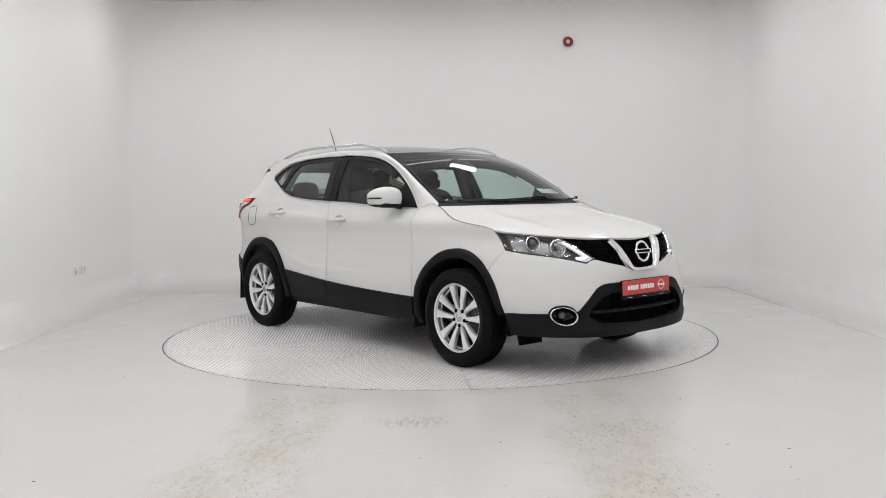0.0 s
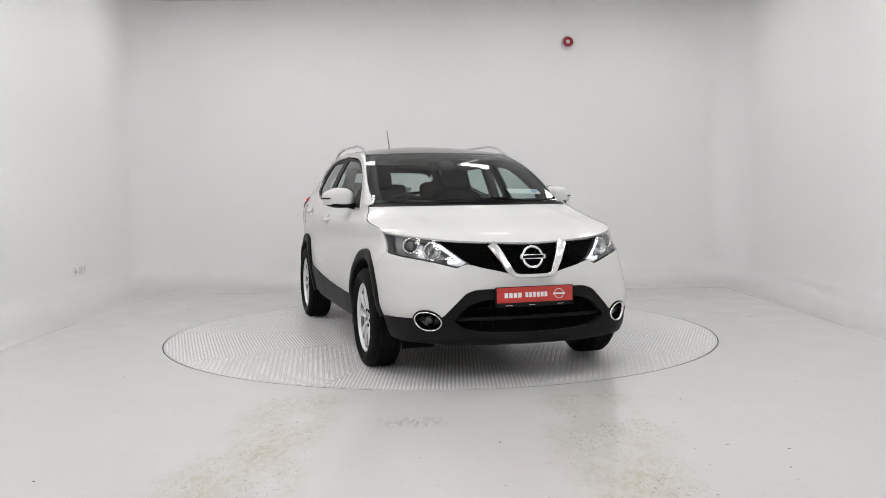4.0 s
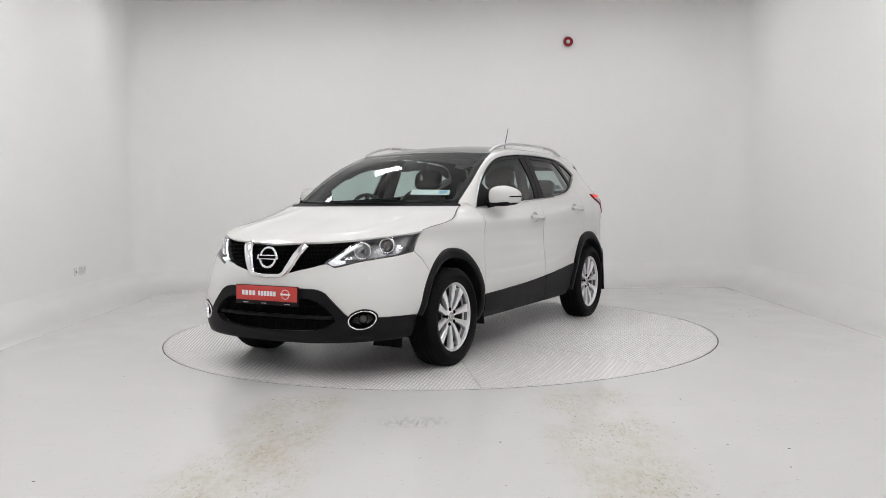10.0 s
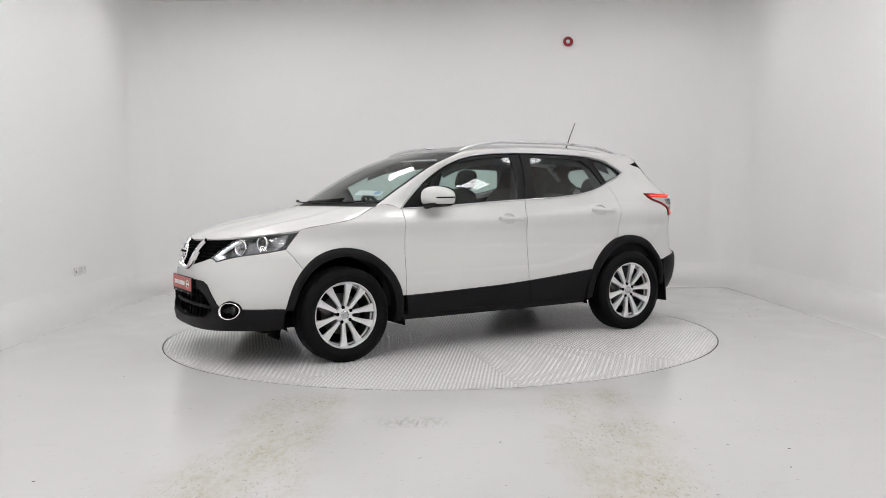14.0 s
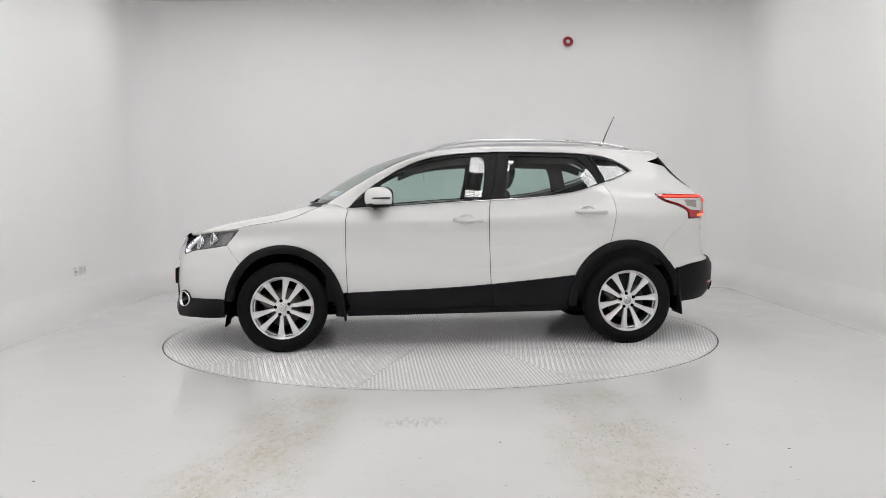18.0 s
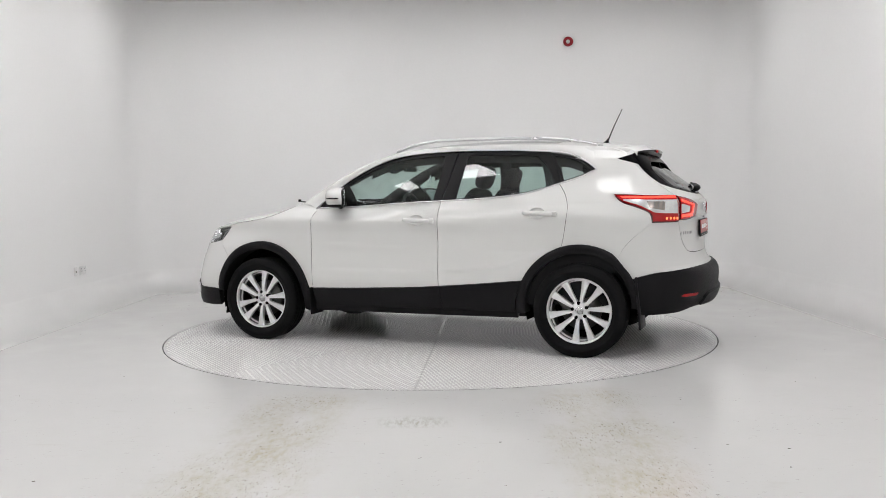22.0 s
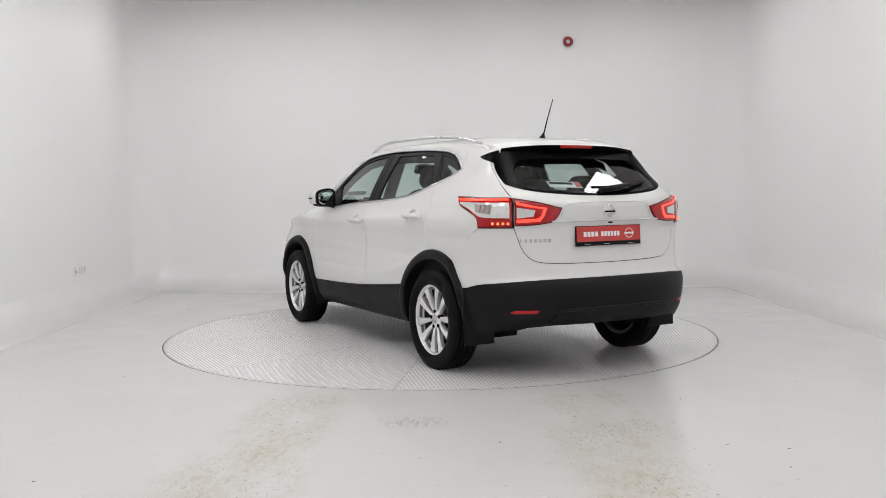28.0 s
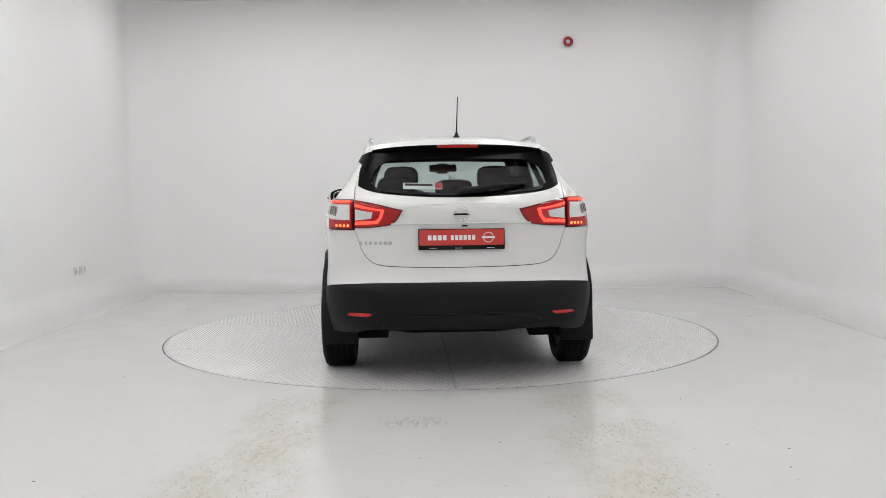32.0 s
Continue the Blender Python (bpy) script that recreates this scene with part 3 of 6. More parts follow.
def crease(x, z):
    """Soft folds along the doors; the lower one climbs towards the rear wheel, the waist line towards the tail."""
    fade = np.clip((0.84 - x) / 0.25, 0, 1) * np.clip((x + 1.45) / 0.2, 0, 1)
    low = 0.585 + 0.16 * np.clip((-0.25 - x) / 0.8, 0, 1) ** 2
    high = 0.755 + 0.035 * np.clip((x + 0.2) / 0.9, -1, 1)
    waist = 0.972 + 0.085 * np.clip((0.1 - x) / 1.3, 0, 1) ** 1.5
    waist_fade = np.clip((0.95 - x) / 0.3, 0, 1) * np.clip((x + 1.75) / 0.4, 0, 1)
    return waist_fade * (0.008 / (1 + np.exp(np.clip((z - waist) / 0.007, -30, 30))) - 0.004) + fade * (0.006 / (1 + np.exp(np.clip((z - low) / 0.006, -30, 30))) + 0.004 / (1 + np.exp(np.clip((z - high) / 0.006, -30, 30))) - 0.005)


def ease(q):
    q = np.clip(q, 0, 1)
    return q * q * (3 - 2 * q)


def taper(x, z):
    """How far the body draws in: the wings towards the lamps, the cabin above the waist; the bumper swells out before the wheels."""
    return 0.036 * ease((z - 0.74) / 0.15) * ease((x - 0.95) / 0.6) - 0.018 * ease((x - 1.25) / 0.3) * ease((z - 0.36) / 0.1) * ease((0.84 - z) / 0.12) + 0.062 * ease((z - 0.955) / 0.11) * ease((x + 0.15) / 0.9) + 0.052 * ease((z - 1.08) / 0.2) * ease((-0.75 - x) / 0.8)


def body(s, z):
    """The car's outer skin: s runs along the left side as x does, and round the corners to the centre lines at +-MID."""
    s, z = np.broadcast_arrays(np.asarray(s, float), np.asarray(z, float))
    over = np.abs(s) > MID
    s = np.where(over, np.sign(s) * 2 * MID - s, s)
    th = np.clip((np.abs(s) - CORNER) / ARC, 0, 1) * math.pi / 2
    x = np.clip(s, -CORNER, CORNER)
    w = half_width(x) + side_profile(z) + crease(x, z) - taper(x, z)
    n = np.where(s > 0, nose_round(z), tail_round(z))
    depth = np.where(s > 0, nose(z) - CORNER, -CORNER - tail(z))
    sn, cs = np.sin(th), np.cos(th)
    r = (np.maximum(sn, 1e-9) ** n + np.maximum(cs, 1e-9) ** n) ** (-1 / n)
    x = x + np.sign(s) * depth * r * sn
    y = w * r * np.where(cs < 1e-6, 0, cs)
    return np.stack([x, np.where(over, -y, y), z], -1)


def at_y(y, z, front=True):
    """Where on the domain the nose or the tail has this y."""
    sign = 1 if front else -1
    lo, hi = CORNER, MID
    wide = abs(y) * (1.03 if front else 1.015)
    for _ in range(40):
        m = (lo + hi) / 2
        if float(body(sign * m, z)[1]) > wide:
            lo = m
        else:
            hi = m
    return sign * lo if y >= 0 else sign * (2 * MID - lo)


def fy(y, z):
    return (at_y(y, z), z)


def ry(y, z):
    return (at_y(y, z, False), z)


def both(run, end):
    """A run of points from the left to the centre line, carried on to the right."""
    m = 2 * MID * end
    return list(run) + [(m - s, z) for s, z in reversed(run) if abs(s - MID * end) > 1e-4]


def arc(cx, r, a0, a1, n=14):
    return [(cx + r * math.cos(radians(a)), HUB_Z + r * math.sin(radians(a))) for a in np.linspace(a0, a1, n)]


def coons(rear, front, left, right):
    """A surface between four edges: rear(v), front(v), and left(u) at v = 1, right(u) at v = -1; u and v in 0..1 and -1..1."""
    def f(u, v):
        u, v = np.broadcast_arrays(np.asarray(u, float), np.asarray(v, float))
        h = ((v + 1) / 2)[..., None]
        k = u[..., None]
        a = (1 - k) * rear(v) + k * front(v) + (1 - h) * right(u) + h * left(u)
        c = (1 - k) * ((1 - h) * rear(-1) + h * rear(1)) + k * ((1 - h) * front(-1) + h * front(1))
        return a - c
    return f


def flip(p):
    return p * np.array([1, -1, 1])


def curve3(pts):
    """A smooth line in space through a few points, over 0..1."""
    p = np.array(pts, float)
    t = np.concatenate([[0], np.cumsum(np.linalg.norm(np.diff(p, axis=0), axis=1))])
    t /= t[-1]
    fs = [spline(list(zip(t, p[:, k]))) for k in range(3)]
    return lambda u: np.stack([f(u) for f in fs], -1)


# lines on the side
GLASS_TOP = [(0.832, 1.052), (0.722, 1.158), (0.578, 1.261), (0.412, 1.354), (0.222, 1.424), (0.01, 1.457), (-0.34, 1.473), (-0.77, 1.465), (-1.08, 1.447), (-1.21, 1.424), (-1.32, 1.378), (-1.41, 1.314)]
GLASS_LOW = [(-1.41, 1.314), (-1.294, 1.263), (-1.153, 1.218), (-0.917, 1.152), (-0.634, 1.120), (-0.281, 1.103), (0.02, 1.090), (0.455, 1.064), (0.832, 1.052)]
top_z, low_z = spline(GLASS_TOP), spline(GLASS_LOW)
bonnet_z = spline([(1.03, 1.072), (1.285, 0.980), (1.586, 0.936), (1.70, 0.922), (2.0, 0.897), (2.35, 0.870), (2.75, 0.853)])


def on(f, x0, x1, d=0.0, n=8):
    return [(x, float(f(x)) + d) for x in np.linspace(x0, x1, n)]


# upper surfaces
def cowl(v):
    v = np.asarray(v, float)
    c = np.array([0.985, 0.732, 1.092])
    return np.stack([1.155 - (1.155 - c[0]) * np.abs(v) ** 2.2, c[1] * v, 1.083 + (c[2] - 1.083) * v * v], -1)


def header(v):
    v = np.asarray(v, float)
    return np.stack([0.295 - 0.10 * np.abs(v) ** 2.2, 0.608 * v, 1.492 - 0.016 * v * v], -1)


def roof_end(v):
    v = np.asarray(v, float)
    return np.stack([-1.60 + 0.07 * np.abs(v) ** 2.5, 0.545 * v, 1.497 - 0.030 * v * v], -1)


pillar_edge = curve3([tuple(cowl(1.0)), (0.745, 0.712, 1.235), (0.475, 0.664, 1.375), tuple(header(1.0))])
roof_edge = curve3([tuple(header(1.0)), (-0.1, 0.607, 1.502), (-0.5, 0.602, 1.513), (-0.95, 0.588, 1.507), (-1.3, 0.568, 1.487), tuple(roof_end(1.0))])


def screen(u, v):
    base = coons(cowl, header, pillar_edge, lambda k: flip(pillar_edge(k)))(u, v)
    u, v = np.broadcast_arrays(np.asarray(u, float), np.asarray(v, float))
    return base + (0.0165 * np.sin(math.pi * u) * (1 - v * v))[..., None] * np.array([0.4, 0, 0.9])


def roof(u, v):
    base = coons(header, roof_end, roof_edge, lambda k: flip(roof_edge(k)))(u, v)
    u, v = np.broadcast_arrays(np.asarray(u, float), np.asarray(v, float))
    return base + (0.034 * np.sin(math.pi * np.clip(u, 0, 1)) ** 0.8 * (1 - v * v))[..., None] * np.array([0, 0, 1.0])


def bonnet_side(u):
    s = 1.03 + (1.665 - 1.03) * np.asarray(u, float)
    return body(s, bonnet_z(s))


def bonnet_rear(v):
    v = np.asarray(v, float)
    c = body(1.03, 1.072)
    return np.stack([1.185 - (1.185 - c[0]) * np.abs(v) ** 2.2, c[1] * v, 1.074 - 0.002 * v * v], -1)


def bonnet_front(v):
    v = np.asarray(v, float)
    s = MID - (MID - 1.665) * np.abs(v)
    p = body(s, bonnet_z(s))
    return np.stack([p[..., 0], p[..., 1] * np.sign(v), p[..., 2]], -1)


def bonnet(u, v):
    base = coons(bonnet_rear, bonnet_front, bonnet_side, lambda k: flip(bonnet_side(k)))(u, v)
    u, v = np.broadcast_arrays(np.asarray(u, float), np.asarray(v, float))
    rise = 0.035 * np.sin(math.pi * np.clip(u, 0, 1)) ** 0.9 * (1 - np.abs(v) ** 2.7) + 0.009 * np.exp(-((np.abs(v) - 0.66 + 0.16 * u) / 0.075) ** 2) * (1 - u) * u * 4
    return base + rise[..., None] * np.array([0.15, 0, 1.0])


def frame_top(u):
    """Upper edge of the side windows, from the mirror to the tip of the quarter light."""
    p = smooth_line(GLASS_TOP, 0.03)
    t = np.concatenate([[0], np.cumsum(np.linalg.norm(np.diff(p, axis=0), axis=1))])
    t /= t[-1]
    return body(np.interp(u, t, p[:, 0]), np.interp(u, t, p[:, 1]))


def roof_line(u):
    """Outer edge of windscreen and roof, along the windows."""
    u = np.asarray(u, float)
    a = pillar_edge(np.clip(u / 0.36, 0, 1))
    b = roof_edge(np.clip((u - 0.36) / 0.64 * 0.90, 0, 1))
    return np.where((u < 0.36)[..., None], a, b)


def rail_panel(u, v):
    """The roof's side frame, from the window's edge (v = 0) to the roof (v = 1)."""
    u, v = np.broadcast_arrays(np.asarray(u, float), np.asarray(v, float))
    p, q = frame_top(u), roof_line(u)
    k = v[..., None]
    return p * (1 - k) + q * k + (0.016 * np.sin(math.pi * v))[..., None] * np.array([0.1, 0.55, 0.8])


FLARE_IN, FLARE_OUT = 0.402, 0.463
SIDES = ((False, "left"), (True, "right"))

# shared lines of the panels, in the domain of body()
SEAM_FRONT = [(0.836, 0.44), (0.842, 0.65), (0.843, 0.86), (0.838, 0.99), (0.822, 1.040), (0.812, 1.052)]
SEAM_MID = [(-0.262, 1.103), (-0.250, 1.04), (-0.246, 0.97), (-0.249, 0.72), (-0.250, 0.60), (-0.254, 0.481)]
SEAM_REAR = [(-1.155, 1.2185), (-1.205, 1.15), (-1.232, 1.07), (-1.233, 0.99), (-1.215, 0.88), (-1.195, 0.785)]
SILL_TOP = spline([(0.90, 0.434), (0.0, 0.464), (-0.25, 0.480), (-0.95, 0.540)])
CLAD_LOW = 0.315


def arch_cut(cx, p):
    """The angle at which a point lies round a wheel."""
    return math.degrees(math.atan2(p[1] - HUB_Z, p[0] - cx))


def build_side(car, mirror, side):
    def sk(name, poly, mat, label="", parent=car, **k):
        return skin(name, body, poly, mat, parent, label, mirror=mirror, **k)
    arch_front_low = 180 - math.degrees(math.asin((float(SILL_TOP(0.87)) - HUB_Z) / FLARE_OUT))
    a_bump = 46.0
    wing = outline(SEAM_FRONT,
                   [SEAM_FRONT[-1], (0.88, 1.072), (0.97, 1.092)],
                   [(0.97, 1.092), (1.03, 1.072)],
                   on(bonnet_z, 1.03, 1.665, 0, 9),
                   [(1.665, float(bonnet_z(1.665))), (1.71, 0.875), (1.775, 0.800)],
                   [(1.775, 0.800), (1.72, 0.745), arc(AXLE, FLARE_OUT, a_bump, a_bump, 1)[0]],
                   arc(AXLE, FLARE_OUT, a_bump, arch_front_low))
    sk("front_wing", wing, PAINT, step=0.025)
    door = outline([*SEAM_FRONT[:-1], (0.832, 1.052)], on(low_z, 0.832, -0.262), SEAM_MID, on(SILL_TOP, -0.254, 0.836))
    bowl = lambda x, z: np.array([(x + 0.012 + 0.060 * math.cos(a), z + 0.037 * math.sin(a)) for a in np.linspace(0, 2 * math.pi, 29)[:-1]])
    front_door = sk("front_door", door, PAINT, f"white front door on the {side} side", holes=[bowl(-0.085, 0.962)], step=0.02, gap=0.0025)
    arch_r0, arch_r1 = arch_cut(-AXLE, SEAM_REAR[-1]), math.degrees(math.asin((0.535 - HUB_Z) / FLARE_OUT))
    door = outline(SEAM_MID[::-1], on(low_z, -0.262, -1.155), SEAM_REAR, arc(-AXLE, FLARE_OUT, arch_r0, arch_r1),
                   on(SILL_TOP, -AXLE + FLARE_OUT * math.cos(radians(arch_r1)), -0.254))
    rear_door = sk("rear_door", door, PAINT, f"white rear door on the {side} side", holes=[bowl(-1.025, 1.012)], step=0.02, gap=0.0025)
    for x, z, leaf in ((-0.085, 0.962, front_door), (-1.025, 1.012, rear_door)):
        rim = body(*shrink(bowl(x, z), -0.003).T)
        cen = body(x + 0.012, z)
        rows = np.array([cen + (rim - cen) * k - np.array([0, d, 0]) for k, d in ((1.0, 0.0), (0.92, 0.008), (0.75, 0.015), (0.45, 0.019), (0.01, 0.020))])
        mesh_part("handle_bowl", grid_mesh("handle_bowl", rows * (1, -1 if mirror else 1, 1), False, True), PAINT, leaf, "white hollow behind the door handle")
    # black cladding along the foot of the doors
    sk("door_cladding", outline(on(SILL_TOP, 0.836, -0.254), [(-0.254, 0.481), (-0.264, 0.40), (-0.285, CLAD_LOW)], [(-0.285, CLAD_LOW), (0.815, CLAD_LOW - 0.01)], [(0.815, CLAD_LOW - 0.01), (0.836, 0.436)]),
       BLACK, "", front_door, lift=0.010, depth=0.03)
    xr = -AXLE + FLARE_OUT * math.cos(radians(arch_r1))
    sk("door_cladding", outline(on(SILL_TOP, -0.254, xr), [(xr, 0.535), (-0.855, 0.40), (-0.850, CLAD_LOW)], [(-0.850, CLAD_LOW), (-0.285, CLAD_LOW)], [(-0.285, CLAD_LOW), (-0.264, 0.40), (-0.254, 0.481)]),
       BLACK, "", rear_door, lift=0.010, depth=0.03)
    sk("sill", outline([(0.84, CLAD_LOW - 0.012), (-0.86, CLAD_LOW - 0.002)], [(-0.86, CLAD_LOW - 0.002), (-0.86, 0.262)], [(-0.86, 0.262), (0.84, 0.255)], [(0.84, 0.255), (0.84, CLAD_LOW - 0.012)]), BLACK, "black sill", depth=0.05)
    # dark strips laid in the panel gaps, standing in for their shade
    for run in (SEAM_FRONT, SEAM_MID, SEAM_REAR, on(bonnet_z, 1.03, 1.66, 0, 9)):
        line = smooth_line(run, 0.03)
        pts = body(line[:, 0], line[:, 1]) * (1, -1 if mirror else 1, 1) - np.array([0, -0.0065 if mirror else 0.0065, 0])
        part("seal", tube(bmesh.new(), pts, 0.0036, 6), DARK, car, "dark strip for the shade in the panel gap")
    # windows
    front_glass = outline([(0.47, float(low_z(0.47)) + 0.016), (0.505, 1.15), (0.575, float(top_z(0.575)) - 0.030)],
                          on(top_z, 0.575, -0.232, -0.030), [(-0.232, float(top_z(-0.232)) - 0.030), (-0.226, 1.30), (-0.193, float(low_z(-0.193)) + 0.016)],
                          on(low_z, -0.193, 0.47, 0.016))
    frame1 = outline(on(top_z, 0.80, -0.335, -0.009), [(-0.335, float(top_z(-0.335)) - 0.009), (-0.31, 1.30), (-0.262, float(low_z(-0.262)) + 0.009)], on(low_z, -0.262, 0.80, 0.009))
    sk("window_frame", frame1, SATINBLACK, "black window frame", front_door, holes=[front_glass], lift=-0.004)
    pane = sk("window_glass", front_glass, GLASS, "", front_door, lift=-0.010, depth=0, gap=-0.004)
    pane.visible_shadow = False
    rear_glass = outline([(-0.378, float(low_z(-0.378)) + 0.016), (-0.405, 1.30), (-0.432, float(top_z(-0.432)) - 0.034)], on(top_z, -0.432, -0.965, -0.034),
                         [(-0.965, float(top_z(-0.965)) - 0.034), (-1.05, 1.34), (-1.118, float(low_z(-1.118)) + 0.020)], on(low_z, -1.118, -0.378, 0.016))
    frame2 = outline(on(top_z, -0.339, -1.065, -0.009), [(-1.065, float(top_z(-1.065)) - 0.009), (-1.165, float(low_z(-1.165)) + 0.009)], on(low_z, -1.165, -0.266, 0.009),
                     [(-0.266, float(low_z(-0.266)) + 0.009), (-0.314, 1.30), (-0.339, float(top_z(-0.339)) - 0.009)])
    sk("window_frame", frame2, SATINBLACK, "black window frame", rear_door, holes=[rear_glass], lift=-0.004)
    pane = sk("window_glass", rear_glass, GLASS, "", rear_door, lift=-0.010, depth=0, gap=-0.004)
    pane.visible_shadow = False
    quarter = outline(on(top_z, -1.098, -1.29, -0.026, 6), [(-1.29, float(top_z(-1.29)) - 0.026), (-1.372, 1.313)], [(-1.372, 1.313), (-1.28, 1.276), (-1.185, float(low_z(-1.185)) + 0.018)],
                      [(-1.185, float(low_z(-1.185)) + 0.018), (-1.098, float(top_z(-1.098)) - 0.026)])
    frame3 = outline(on(top_z, -1.069, -1.395, -0.009), on(low_z, -1.395, -1.169, 0.009), [(-1.169, float(low_z(-1.169)) + 0.009), (-1.069, float(top_z(-1.069)) - 0.009)])
    sk("quarter_frame", frame3, SATINBLACK, "black frame of the quarter light", holes=[quarter], lift=-0.004)
    pane = sk("quarter_light", quarter, DARKGLASS, "small tinted quarter window", lift=-0.008, depth=0, gap=-0.004)
    pane.visible_shadow = False
    # chrome strip round the windows
    line = np.vstack([smooth_line(GLASS_TOP, 0.03), smooth_line(GLASS_LOW, 0.03)[1:]])
    pts = body(line[:, 0], line[:, 1]) + np.array([0, 0.004, 0.002])
    if mirror:
        pts = pts * (1, -1, 1)
    part("chrome_strip", tube(bmesh.new(), pts, 0.0054, 8), SATIN, car, "bright metal window surround")
    # rear quarter
    quarter_panel = outline([(-1.21, 1.424), (-1.32, 1.378), (-1.41, 1.314)], [(-1.41, 1.314), (-1.294, 1.263), (-1.155, 1.2185)], SEAM_REAR,
                            arc(-AXLE, FLARE_OUT, arch_r0, 128), [arc(-AXLE, FLARE_OUT, 128, 128, 1)[0], (-1.70, 0.80), (-1.93, 0.945)],
                            [(-1.93, 0.945), (-1.905, 1.005), (-1.80, 1.045), (-1.64, 1.085), (-1.555, 1.14)], [(-1.555, 1.14), (-1.70, 1.139), (-1.88, 1.133), ry(0.640, 1.130)],
                            [ry(0.640, 1.130), ry(0.638, 1.22), ry(0.618, 1.34), ry(0.585, 1.43)], [ry(0.585, 1.43), (-1.50, 1.452), (-1.30, 1.459), (-1.06, 1.449)],
                            [(-1.06, 1.449), (-1.21, 1.424)])
    sk("rear_quarter_panel", quarter_panel, PAINT, step=0.025, gap=0.001)
    # wheel arch flares
    for cx, a0, a1 in ((AXLE, 8.0, 190.0), (-AXLE, -4.0, 176.0)):
        def flare(u, v):
            a = np.radians(np.asarray(u, float))
            r = FLARE_IN + (FLARE_OUT - FLARE_IN) * np.asarray(v, float)
            p = body(cx + r * np.cos(a), np.maximum(HUB_Z + r * np.sin(a), 0.24))
            p[..., 1] += 0.011 * np.sin(np.clip(v, 0, 1) * math.pi) ** 0.5 + 0.020 - 0.013 * ease((p[..., 0] - 1.2) / 0.3)
            return p
        us = np.linspace(a0, a1, 40)
        rows = []
        for u in us:
            ring = [flare(u, v) for v in np.linspace(0, 1, 7)]
            first = ring[0] * np.array([1, 0, 1]) + np.array([0, 0.72, 0])
            rows.append([first] + ring + [ring[-1] - np.array([0, 0.045, 0])])
        pts = np.array(rows)
        if mirror:
            pts = pts * (1, -1, 1)
        part_ob = mesh_part("arch_flare", grid_mesh("arch_flare", pts), BLACK, car, "black plastic wheel arch flare")
        part_ob.data.set_sharp_from_angle(angle=radians(50))
        # liner inside the arch
        rows = []
        for u in np.linspace(-12, 192, 36):
            a = radians(u)
            rows.append([(cx + (FLARE_IN + 0.012 - d) * math.cos(a), y, HUB_Z + (FLARE_IN + 0.012 - d) * math.sin(a)) for y, d in ((0.80, 0), (0.62, 0.012), (0.46, 0.012), (0.45, 0.3))])
        pts = np.array(rows) * ((1, -1, 1) if mirror else (1, 1, 1))
        mesh_part("arch_liner", grid_mesh("arch_liner", pts), DARK, car, "black wheel arch liner")
    # mud flaps
    for x, y, w, h, z in ((0.868, 0.775, 0.19, 0.27, 0.36), (-1.735, 0.765, 0.22, 0.36, 0.40)):
        sg = -1 if mirror else 1
        bm = boxed((0.016, w, h), (x, sg * y, z), Matrix.Rotation(radians(6 if x > 0 else 5), 4, "Y"), 0.007, 2)
        part("mud_flap", bm, BLACK, car, "black rubber mud flap")


